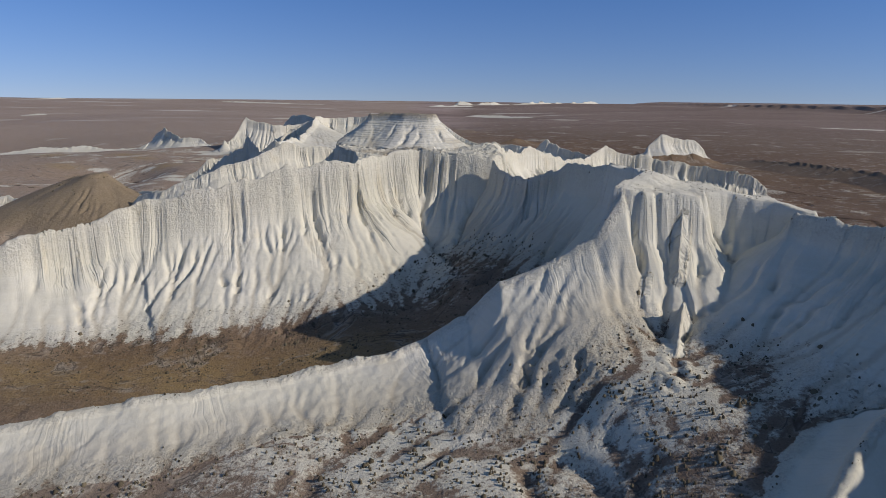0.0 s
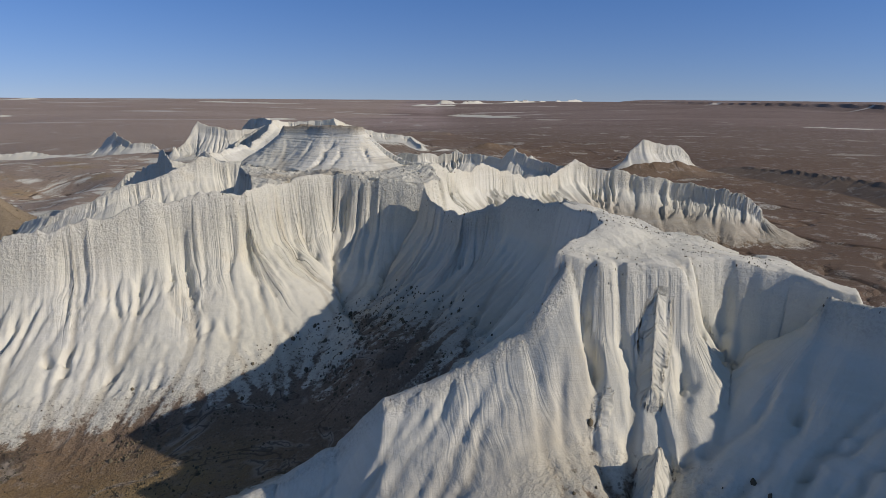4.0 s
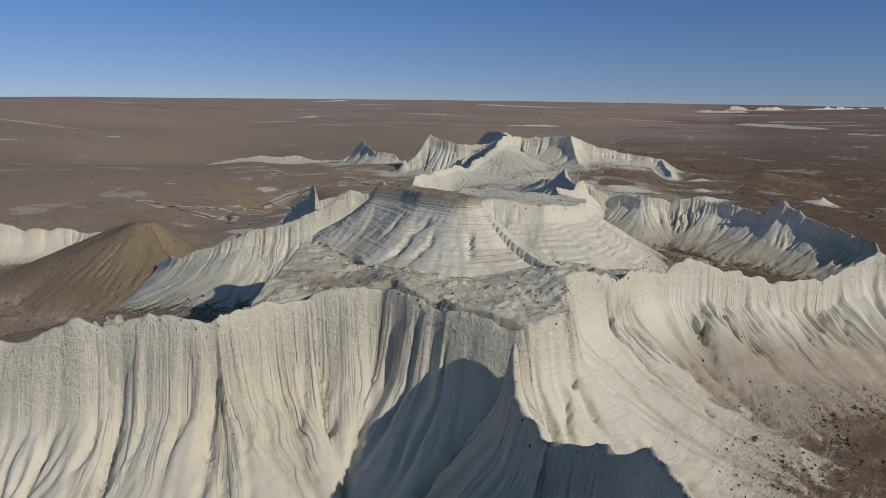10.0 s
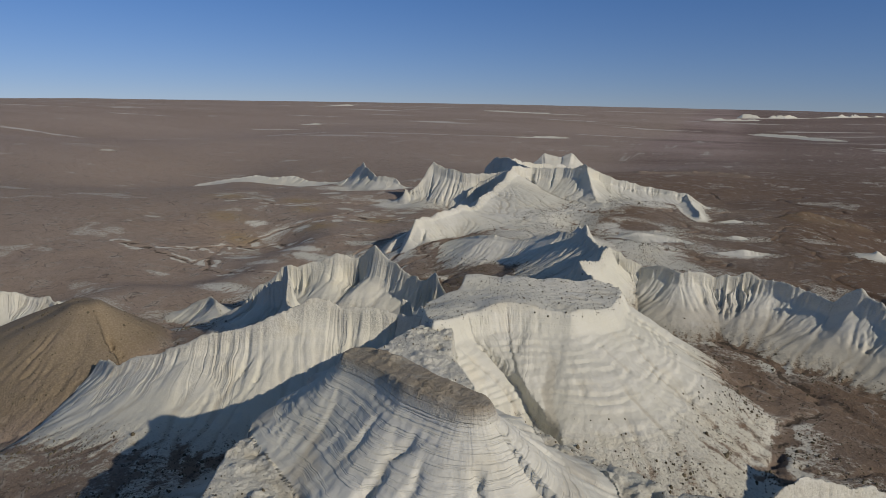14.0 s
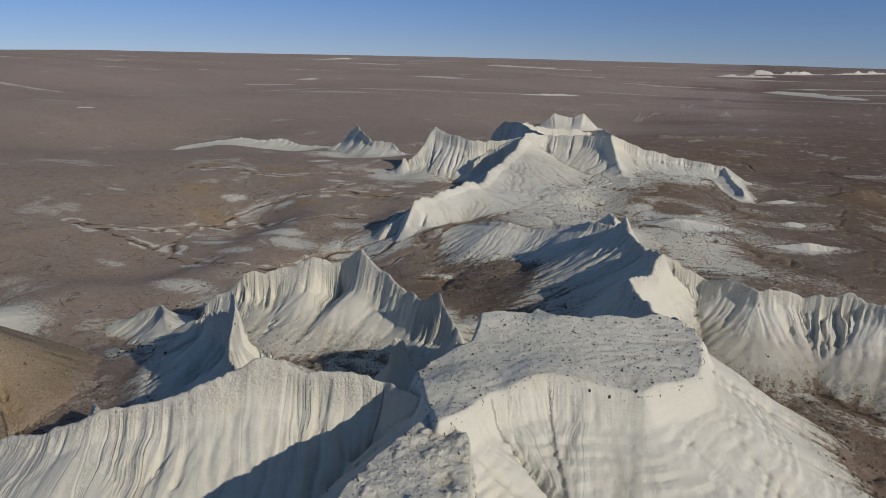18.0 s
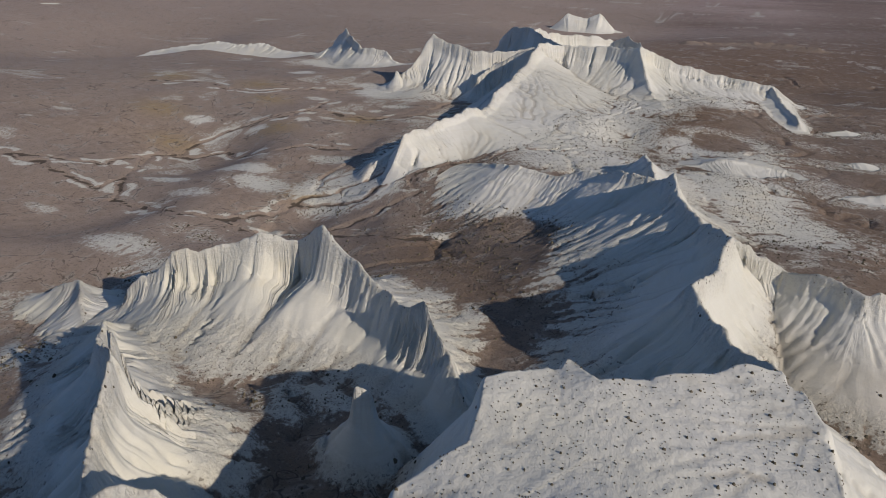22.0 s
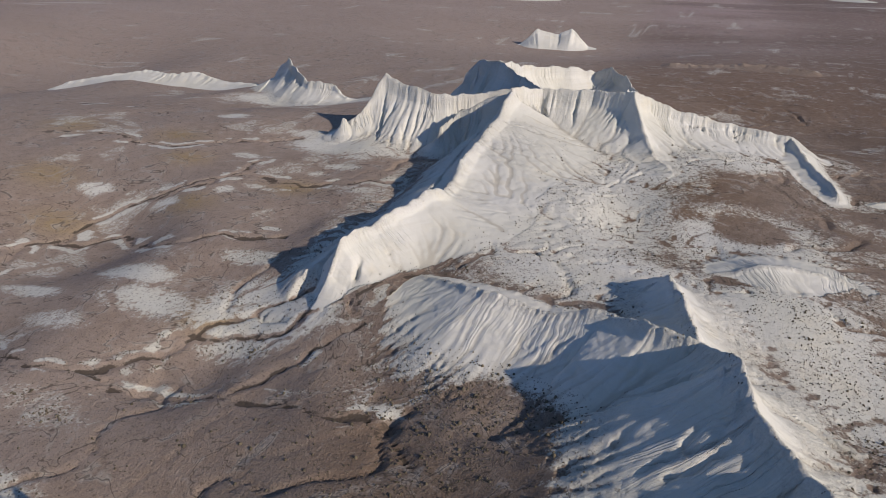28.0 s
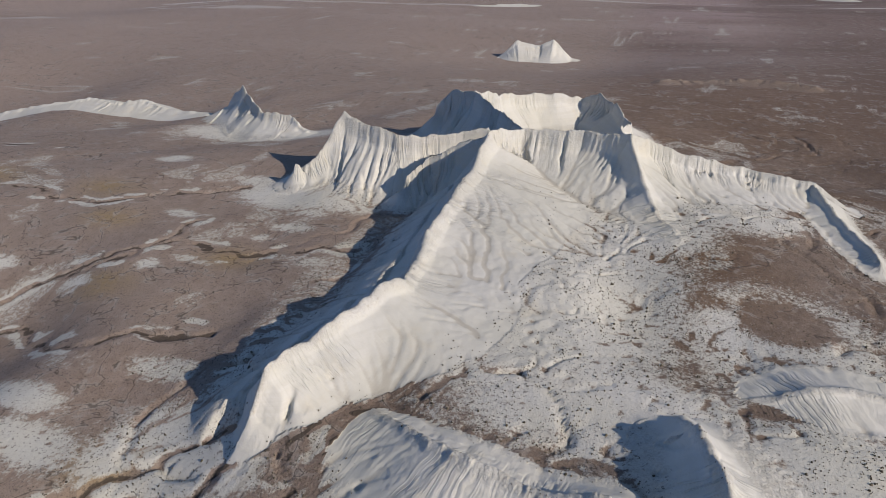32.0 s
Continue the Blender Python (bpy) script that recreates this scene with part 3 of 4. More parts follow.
    Ridge("chalk_spur", [(-48.8, 451.5, 44, 10, 12), (-44, 440, 36, 10, 11), (-39, 428, 31.5, 9, 9), (-34, 419, 31, 6, 6), (-28, 412, 28.5, 5, 5)], power=1.5, cliff=0.05, flute=0.12, wave=3.0),
    Ridge("chalk_spur", [(0, 463, 33, 10, 10), (3, 445, 30.6, 8, 10), (6, 430, 30.8, 7, 8), (7.5, 423, 29.5, 5, 6)], power=1.4, cliff=0.2, drop=1.2, flute=0.1, wave=3.0),
    Ridge("chalk_massif", [(-87, 445, 43, 12, 16), (-96, 446, 39, 12, 14), (-105, 445, 34.4, 12, 12), (-110, 440, 29, 9, 9)], power=1.5, cliff=0.25, drop=1.5, flute=0.2, wave=3.0, jag=0.8),
    Ridge("chalk_massif", [(-79, 456, 42, 16, 14), (-92, 478, 41, 16, 16), (-106, 494, 43.4, 16, 18), (-116, 500, 42, 16, 20), (-122, 500, 36, 12, 14)], power=1.6, cliff=0.2, drop=1.5, flute=0.16, wave=3.4, jag=0.6),
    Ridge("chalk_massif", [(-106, 494, 43.6, 18, 14), (-99, 515, 38.6, 18, 16), (-92, 524, 36.4, 18, 16), (-84, 529, 37.4, 18, 16), (-73.6, 537, 35.0, 18, 16), (-66, 533, 37.4, 18, 16), (-60, 526, 35.6, 18, 16), (-52, 506, 34, 18, 16), (-54, 476, 39.6, 16, 16), (-49, 455, 43, 14, 14)], power=1.6, cliff=0.2, drop=1.5, flute=0.14, wave=3.4, jag=1.3, teeth=9),
    Ridge("chalk_peak", [(-152, 446, 24, 8, 10), (-147, 447.5, 26.4, 9, 10), (-143, 452, 33, 12, 12), (-138, 456, 42.4, 14, 15), (-133, 455, 39.8, 14, 16), (-126.8, 453.2, 38.9, 14, 18), (-118, 453, 37.4, 14, 18), (-108, 457, 37, 14, 16), (-100, 461, 38, 14, 14), (-92, 462, 40, 14, 12)], power=1.9, cliff=0.2, drop=1.5, flute=0.13, wave=2.8, jag=0.7),
    Ridge("chalk_spire", [(-150.4, 444.2, 27.0, 5, 6), (-149.6, 444.6, 26.4, 5, 6)], power=1.3, cliff=0.2, drop=1, flute=0.1, wave=2.0),
    Ridge("chalk_peak", [(-236, 528, 22, 12, 14), (-224, 522, 30.6, 13, 15), (-221, 520, 28.4, 13, 15), (-214, 514, 26.8, 13, 15), (-204, 508, 23, 12, 14), (-192, 508, 23.6, 10, 13), (-182, 504, 19, 9, 10)], power=1.5, cliff=0.2, drop=1.5, flute=0.16, wave=2.6, jag=1.2),
    # brown scarps and small pale banks out on the eastern plain
    Ridge("brown_scarp", [(100, 326, 28, 10, 14), (114, 328, 31, 10, 14), (132, 332, 31, 10, 14), (148, 338, 26, 9, 10)], power=1.3, cliff=0.2, flute=0.2, jag=0.8, chalk=0.0),
    Ridge("chalk_mound", [(14, 362, 26.6, 3, 5), (24.7, 364.5, 28.4, 3, 5), (33, 369, 27, 3, 5)], power=1.3, cliff=0.1, flute=0.12, wave=3, jag=0.3),
    Ridge("chalk_mound", [(12, 390, 26, 3, 5), (22.6, 393, 27.6, 3, 6), (33, 398, 26, 3, 5)], power=1.3, cliff=0.1, flute=0.12, wave=3, jag=0.3),
    Ridge("chalk_mound", [(12, 424, 26, 3, 5), (22, 428, 28, 3, 6), (32, 430, 26.5, 3, 5)], power=1.3, cliff=0.1, flute=0.12, wave=3, jag=0.3),
    Ridge("brown_mound", [(40, 452, 26, 9, 10), (50, 456, 30, 10, 12), (60, 458, 28.6, 10, 12), (72, 456, 26, 8, 9)], power=1.4, cliff=0.2, flute=0.2, wave=2.6, jag=0.8, chalk=0.0),
    # the drab hill and the white ridge beside it
    Ridge("drab_hill", [(-124, 219.5, 30.6, 18, 36), (-117.5, 216.5, 32.4, 15, 30)], power=1.0, cliff=0.0, flute=0.05, wave=3.4, jag=0.2, brow=3.0, chalk=0.0),
    Ridge("chalk_ridge", [(-150, 232, 17, 10, 14), (-163, 238, 20.6, 12, 20), (-172, 236, 20.4, 12, 20), (-184, 228, 21.5, 12, 22), (-196, 222, 23.5, 12, 24), (-206, 222, 20, 12, 22), (-226, 218, 22, 12, 20)], power=1.6, cliff=0.15, flute=0.18, wave=3.4, jag=1.1),
    Ridge("chalk_ridge", [(-59, 158, 33.2, 8, 9), (-54, 152, 34.6, 9, 12), (-48, 146, 37, 10, 12), (-42, 138, 41.5, 10, 12)], power=1.6, cliff=0.2, drop=1.2, flute=0.14, wave=2.4, jag=1.2),
    Ridge("chalk_mound", [(-132, 262, 16, 8, 10), (-124, 262, 19.6, 9, 11), (-118, 258, 19.8, 9, 11), (-110, 252, 18, 9, 9)], power=1.6, cliff=0.1, flute=0.12, wave=2.6, jag=0.5),
    Ridge("chalk_mound", [(-72, 204, 31.5, 6, 8), (-80, 210.5, 31.8, 8, 6), (-86, 214, 27, 6, 6)], power=1.4, cliff=0.3, drop=1.2, flute=0.2, wave=2.0, jag=1.0),
]
LABELS = {
    "chalk_headland": ("flat-topped white chalk headland with crumbling gullied sides", "headland"),
    "chalk_saddle": ("narrow chalk crest joining the headland to the main cliff", "ridge"),
    "chalk_spur": ("low rounded chalk spur running down into the brown valley", "spur"),
    "chalk_fin": ("thin sharp fin of pale chalk standing on a talus slope", "fin"),
    "chalk_cliff": ("tall cream chalk cliff with deep fluted gullies and talus", "cliff"),
    "chalk_upland": ("broken white chalk upland strewn with debris under the summit", "plateau"),
    "terraced_summit": ("stepped chalk summit of level beds with an olive cap", "butte"),
    "chalk_tableland": ("flat white chalk tableland dotted with small dry shrubs", "plateau"),
    "chalk_ridge": ("sharp-crested white chalk ridge with ribbed eroded flanks", "ridge"),
    "chalk_pinnacles": ("row of jagged chalk pinnacles on a narrow crest", "ridge"),
    "chalk_pillar": ("single pale chalk pillar standing in a shaded hollow", "rock pillar"),
    "chalk_butte": ("isolated white chalk butte rising from the brown plain", "butte"),
    "chalk_spire": ("small pointed chalk spire rising from the plain", "rock spire"),
    "chalk_mound": ("low weathered mound of whitish chalk on brown steppe", "mound"),
    "chalk_massif": ("high white chalk wall with fan-shaped ribs below its rim", "cliff"),
    "chalk_peak": ("pointed chalk peak with fluted walls above pale talus", "peak"),
    "brown_scarp": ("low eroded scarp of rusty brown clay on the plain", "scarp"),
    "brown_mound": ("small ribbed mound of rusty clay on the steppe", "mound"),
    "drab_hill": ("smooth rounded hill of drab brown clay beside chalk cliffs", "hill"),
}


# ---- the ground sheet: one mesh of square cells, split finer on the ridges ----
CELL = 1.6
PALE = [
    # wide stretches of chalk dust: x, y, half-widths, how strong
    (-58, 390, 32, 46, 1.0), (-109, 334, 19, 15, 1.0), (8, 64, 40, 17, 0.82), (-38, 58, 36, 9, 0.5), (-14, 384, 26, 24, 0.8), (-136, 330, 16, 7, 0.8), (-128, 296, 18, 7, 0.5), (-150, 318, 12, 5, 0.62),
    (-45, 425, 24, 20, 1.0), (-20, 440, 24, 16, 0.9), (-60, 412, 26, 24, 1.0), (-104, 360, 12, 30, 0.85), (-80, 395, 18, 32, 1.0), (-42, 356, 30, 16, 0.95), (-52, 312, 34, 14, 0.7),
    (-190, 232, 34, 16, 0.85), (-64, 286, 16, 7, 0.7), (-58, 248, 16, 12, 0.7), (-140, 438, 36, 14, 0.95), (-205, 505, 50, 16, 0.95), (30, 205, 26, 20, 0.9), (22, 330, 26, 14, 0.45), (50, 190, 26, 13, 0.85), (34, 170, 14, 20, 0.8),
]
WASHES = [
    [(-263, 408), (-238, 417), (-222, 414), (-201, 413), (-190, 424), (-177, 432), (-167, 441)],
    [(-307, 450), (-294, 456), (-271, 457)],
    [(-143, 304), (-125, 307), (-105, 309), (-97, 311), (-81, 310), (-69, 308), (-59, 301), (-52, 298)],
    [(-122, 316), (-123, 323), (-100, 330), (-88, 336), (-83, 347), (-74, 348)],
    [(-230, 318), (-183, 314), (-184, 324), (-199, 348), (-192, 353), (-191, 367), (-179, 382), (-162, 398), (-142, 399), (-110, 408)],
    [(-230, 318), (-211, 323), (-200, 326), (-198, 340), (-199, 348)],
    [(-192, 353), (-179, 362), (-151, 354), (-136, 362), (-124, 368)],
    [(-184, 324), (-173, 311), (-143, 304)],
    [(-130, 306), (-125, 313), (-115, 332), (-101, 340)],
    [(-98, 313), (-93, 322), (-89, 326), (-82, 335), (-80, 347)],
    [(-179, 379), (-167, 388), (-163, 412)],
    [(-6, 284), (1, 278), (11, 272), (20, 268), (28, 262), (33, 252), (39, 245), (48, 238), (66, 226)],
    [(33, 252), (35, 243), (31, 234), (28, 226), (27, 214)],
]
BROWN = [(60, 168, 14, 10), (44, 244, 22, 9), (-20, 96, 24, 12), (-50, 86, 28, 14), (-14, 392, 8, 7), (-88, 300, 18, 12), (-60, 300, 12, 12), (-50, 308, 14, 18)]
OCHRE = [(-38, 88, 17), (-18, 94, 12), (-62, 86, 15), (-259, 421, 14), (-209, 424, 10), (-190, 406, 9), (-141, 396, 9), (-164, 376, 9), (-200, 361, 10), (-225, 380, 12), (-120, 330, 8)]
PATCHES = [
    (-208, 455, 10, 5, 0.8), (-204, 379, 9, 5, 0.75), (-173, 376, 6, 5, 0.75), (-159, 386, 4, 4, 0.75), (-148, 339, 15, 5, 0.85), (-125, 353, 12, 5, 0.7), (-170, 328, 12, 4, 0.8), (-135, 415, 10, 4, 0.7), (-167, 445, 12, 6, 0.7),
    (-120, 278, 16, 8, 0.75), (-140, 285, 18, 6, 0.7), (-112, 246, 14, 12, 0.9), (-94, 248, 18, 16, 1.0), (-78, 250, 14, 8, 0.9), (-10, 350, 20, 20, 0.95), (0, 332, 18, 16, 0.85),
    (-48, 172, 20, 16, 0.66), (-92, 268, 16, 8, 0.7), (-118, 270, 14, 10, 0.6), (-120, 398, 14, 4, 0.6), (-150, 392, 9, 3, 0.62), (-140, 408, 6, 3, 0.62), (-172, 415, 8, 3.5, 0.7), (-135, 425, 9, 3.5, 0.7), (20, 228, 20, 24, 0.75),
    (-110, 380, 12, 5, 0.55), (10, 405, 16, 10, 0.5), (-252, 360, 14, 3, 0.62), (-148, 350, 10, 4, 0.5), (-100, 425, 14, 8, 0.6), (-62, 362, 22, 12, 0.75), (30, 262, 28, 7, 0.45), (-180, 296, 14, 4, 0.6),
]


def spread(low, high, out_low, out_high, growth=1.09):
    a, gap = [low], CELL
    while a[-1] > out_low:
        gap *= growth
        a.append(a[-1] - gap)
    b, gap = [high], CELL
    while b[-1] < out_high:
        gap *= growth
        b.append(b[-1] + gap)
    return np.array(a[:0:-1] + list(np.linspace(low, high, int((high - low) / CELL) + 1)) + b[1:])


def land(X, Y, gap, carve=True):
    """Height, ridge, place on its slope, chalk, rust and drab at each point; gap: the mesh's spacing there."""

    def fit(size):
        return step(size / 3.0, size / 6.0, gap)

    X, Y, gap = (np.asarray(v, np.float32) for v in (X, Y, gap))
    far = np.hypot(X, Y - 200)
    pale = np.zeros(X.shape, np.float32)
    for cx, cy, ax, ay, amount in PALE + PATCHES:
        w = np.flatnonzero((np.abs(X - cx) < 1.8 * ax) & (np.abs(Y - cy) < 1.8 * ay))
        r2 = ((X[w] - cx) / ax) ** 2 + ((Y[w] - cy) / ay) ** 2
        pale[w] = np.maximum(pale[w], amount * np.exp(-r2 * np.sqrt(r2)))
    G = floor_height(X, Y)
    G = G + 0.8 * fbm(X / 37, Y / 37, 2, 50) * fit(20) + 0.13 * fbm(X / 3.3, Y / 3.3, 3, 51) * fit(3)
    G = G + (1 - fit(20)) * 1.5 * fbm(X / 400, Y / 400, 2, 52)
    bare_floor = G
    # dry washes across the steppe
    wx, wy = X + 5 * fbm(X / 14, Y / 14, 2, 61), Y + 5 * fbm(X / 14, Y / 14, 2, 62)
    wash = np.abs(fbm(wx / 60, wy / 60, 2, 60))
    rill = np.abs(fbm(wx / 19, wy / 19, 2, 63))
    G = G - fit(4) * step(-150, -110, X) * (0.9 * np.exp(-(wash / 0.020) ** 2) + 0.4 * step(-130, -90, X) * np.exp(-(rill / 0.035) ** 2))
    knoll = crease(wx / 5.5, wy / 5.5, 3, 74)
    G = G + fit(3) * np.where(Y < 110, 1.0, 0.25) * pale * (knoll - 0.5)
    # the washes that run west over the plain
    bed = np.full(X.shape, 99.0)
    near = np.flatnonzero((X > -320) & (X < 90) & (Y > 140) & (Y < 500))
    if len(near):
        sx, sy = X[near] + 2.6 * fbm(X[near] / 9, Y[near] / 9, 3, 64), Y[near] + 2.6 * fbm(X[near] / 9, Y[near] / 9, 3, 65)
        for line in WASHES:
            for (ax, ay), (bx, by) in zip(line, line[1:]):
                t = np.clip(((sx - ax) * (bx - ax) + (sy - ay) * (by - ay)) / ((bx - ax) ** 2 + (by - ay) ** 2), 0, 1)
                bed[near] = np.minimum(bed[near], np.hypot(sx - ax - t * (bx - ax), sy - ay - t * (by - ay)))
    G = G - fit(3.6) * 0.8 * np.exp(-(bed / 0.7) ** 2)
    H, owner, S, apron = G.copy(), np.full(X.shape, -1), np.ones(X.shape), np.full(X.shape, 3.0)
    U, V, wall = X.copy(), Y.copy(), np.zeros(X.shape)
    for k, r in enumerate(RIDGES):
        x0, x1, y0, y1 = r.box
        w = np.flatnonzero((X > x0) & (X < x1) & (Y > y0) & (Y < y1))
        if not len(w):
            continue
        base = (H if r.on else bare_floor)[w]
        keep, raw, h, s, u, v, face = r.height(X[w], Y[w], base - 0.15, 100 + 7 * k, gap[w])
        if r.chalk:
            apron[w] = np.minimum(apron[w], raw + 1.3 * (0.66 - r.reach))
        w, base = w[keep], base[keep]
        up = h > H[w]
        mine = up & (h > base + 0.2)
        H[w] = np.where(up, h, H[w])
        owner[w] = np.where(mine, k, owner[w])
        S[w] = np.where(mine if r.on else up, s, S[w])
        U[w], V[w], wall[w] = np.where(up, u, U[w]), np.where(up, v, V[w]), np.where(up, face, wall[w])
    on = owner >= 0
    # white lobes with dark rills between them on the talus, rubble on the tops
    reach = np.array([r.reach for r in RIDGES] + [1.0])[owner]
    rough = step(reach - 0.22, reach + 0.06, S) * step(1.03, 0.9, S) * on * (owner != CAP)
    mx, my = 0.72 * U + 0.28 * X, 0.72 * V + 0.28 * Y
    mx, my = mx + 0.5 * swell(X / 2.3, Y / 2.3, 76), my + 0.5 * swell(X / 2.3, Y / 2.3, 77)
    knob = crease(mx / 2.0, my / 2.0, 3, 70)
    H = H + fit(2.0) * rough * (0.13 * (knob - 0.6) + 0.13 * fbm(X / 0.9, Y / 0.9, 3, 78, 0.65))
    H = H + fit(1.6) * 0.06 * fbm(X / 1.3, Y / 1.3, 2, 71) + fit(2.4) * on * (1 - rough) * 0.06 * fbm(X / 2.2, Y / 2.2, 4, 72, 0.6) * np.where((owner == TABLE) & (S < 0.02), 0.12, 0.7)
    crumbs = np.maximum(0, fbm(X / 3.2, Y / 3.2, 5, 73, 0.65) - 0.15)
    H = H + fit(2.4) * on * step(0.10, 0.0, S) * 0.75 * crumbs * np.where(owner == TABLE, 0.03, np.where(owner == 0, 0.15, 0.6))
    # ledges and hollows on the broken upland
    lump = 0.5 * fbm(X / 10, Y / 10, 5, 75, 0.55)
    lump = 0.5 * lump + 0.5 * 0.8 * (np.floor(lump / 0.8) + step(0.3, 0.9, lump / 0.8 - np.floor(lump / 0.8)))
    H = H + fit(2.4) * (owner == UPLAND) * step(0.25, 0.0, S) * lump
    # what running water has cut
    flow = np.zeros(X.shape, np.float32)
    if carve:
        cut, flow = worn(X, Y)
        H = H - fit(3.2) * cut
    # how chalky, how rusty and how drab the surface is
    patch = step(0.24, 0.6, fbm(X / 34, Y / 34, 4, 80)) * 0.5
    chalk = np.clip(0.9 - 1.1 * np.clip(apron - 0.6, 0, 3), 0, 0.5)
    slope = 1.0 - 0.85 * np.clip((S - np.maximum(reach, 0.56)) / 0.38, 0, 1)
    bare = rough * (0.16 * step(0.5, 0.12, knob) + 0.35 * step(0.22, 0.6, flow)) + 0.2 * rough * step(-0.2, 0.6, fbm(X / 3, Y / 3, 3, 83))
    chalk = np.where(on, np.maximum(np.maximum(slope, chalk), pale) - bare * (1 - 0.6 * pale), np.maximum(np.maximum(chalk, patch), pale))
    chalk = chalk - ~on * step(0.15, 0.5, pale) * np.where((Y < 110) | (X > 10), 0.42, 0.18) * step(0.4, 0.1, knoll)
    chalk = chalk - ~on * (1 - 0.8 * np.clip(pale, 0, 1)) * (0.5 * np.exp(-(wash / 0.04) ** 2) + 0.3 * np.exp(-(rill / 0.05) ** 2))
    chalk = chalk - ~on * 0.4 * step(0.3, 0.7, flow)
    banks = step(-0.25, 0.3, fbm(X / 15, Y / 8, 3, 67)) * np.exp(-((bed - 2.2) / 2.0) ** 2)
    chalk = np.where(on, chalk, np.maximum(chalk, 0.85 * banks) - 0.9 * np.exp(-(bed / 1.1) ** 2))
    ochre = np.zeros(X.shape)
    for cx, cy, size in OCHRE:
        ochre = np.maximum(ochre, 0.8 * np.exp(-((X - cx) / size) ** 2 - ((Y - cy) / (0.6 * size)) ** 2))
    for cx, cy, ax, ay in BROWN:
        chalk = chalk - 0.75 * np.exp(-(((X - cx) / ax) ** 2 + ((Y - cy) / ay) ** 2) ** 2) * np.where(on, step(0.35, 0.7, S), 1.0)
    chalk = np.where(far > 1000, 0, chalk)
    rust = np.clip(fbm(X / 55, Y / 55, 3, 82) * 0.8 + 0.1, 0, 0.8) * step(800, 400, far)
    rust = np.maximum(rust, np.exp(-((X + 35) / 45) ** 2 - ((Y - 90) / 16) ** 2))
    drab = np.where(np.isin(owner, DRAB), step(1.05, 0.7, S), 0.0)
    clay = np.isin(owner, BROWNISH)
    drab, rust = np.where(clay, 0.25 * drab, drab), np.where(clay, 1.0, rust)
    marl = np.array([r.marl for r in RIDGES] + [0.0])[owner]
    drab = np.maximum(drab, marl * step(0.12, 0.45, S))
    drab = np.maximum(drab, (owner == UPLAND) * 0.5 * step(0.05, 0.45, fbm(X / 13, Y / 13, 4, 84)) * step(6, -10, X) * step(190, 176, Y))
    drab = np.maximum(drab, (owner == CAP) * 0.3 * step(0.1, 0.45, fbm(X / 8, Y / 8, 4, 85)) * step(0.4, 0.6, S))
    drab = np.maximum(drab, np.where(owner == CAP, step(0.07, 0.0, S) * 0.8, 0))
    chalk = np.where(np.isin(owner, DRAB), 0.15, np.where(owner == CAP, np.maximum(chalk, 0.95), chalk))
    rust = np.maximum(rust, 0.85 * step(25, 60, X) * step(420, 300, far) * step(150, 170, Y))
    grit = np.where(on, np.maximum(np.maximum(rough, step(0.10, 0.02, S) * np.where(owner == TABLE, 0.3, np.where(owner == 0, 0.4, 0.8))), 0.12), 1.0 - 0.6 * np.clip(pale, 0, 1))
    rust = np.maximum(rust, 0.9 * np.exp(-((X - 40) / 170) ** 2 - ((Y - 620) / 110) ** 2))
    beds = np.array([1.0 if 0 < r.beds < 0.7 else 0.15 if r.beds else 0.0 for r in RIDGES] + [0.0])[owner] * step(0.9, 0.7, S)
    beds = np.maximum(beds, (owner == UPLAND) * 0.35)
    damp = ~on * np.exp(-(bed / 0.6) ** 2) * step(-0.5, 0.1, fbm(X / 6, Y / 6, 2, 68))
    return H, owner, S, chalk, rust, drab, apron, U, V, wall, grit, ochre, beds, flow, damp


DRAB = [k for k, r in enumerate(RIDGES) if not r.chalk]
BROWNISH = [k for k, r in enumerate(RIDGES) if r.name.startswith("brown")]
UPLAND = [k for k, r in enumerate(RIDGES) if r.name == "chalk_upland"][0]
TABLE = [k for k, r in enumerate(RIDGES) if r.name == "chalk_tableland"][0]
TOPPED = [k for k, r in enumerate(RIDGES) if r.closed or r.name == "terraced_summit"]
CAP = [k for k, r in enumerate(RIDGES) if r.name == "terraced_summit"][0]


# ---- running water: drops that roll down the slopes and cut gullies where they gather ----
PATCH = (-150.0, 112.0, 40.0, 500.0, 0.4)


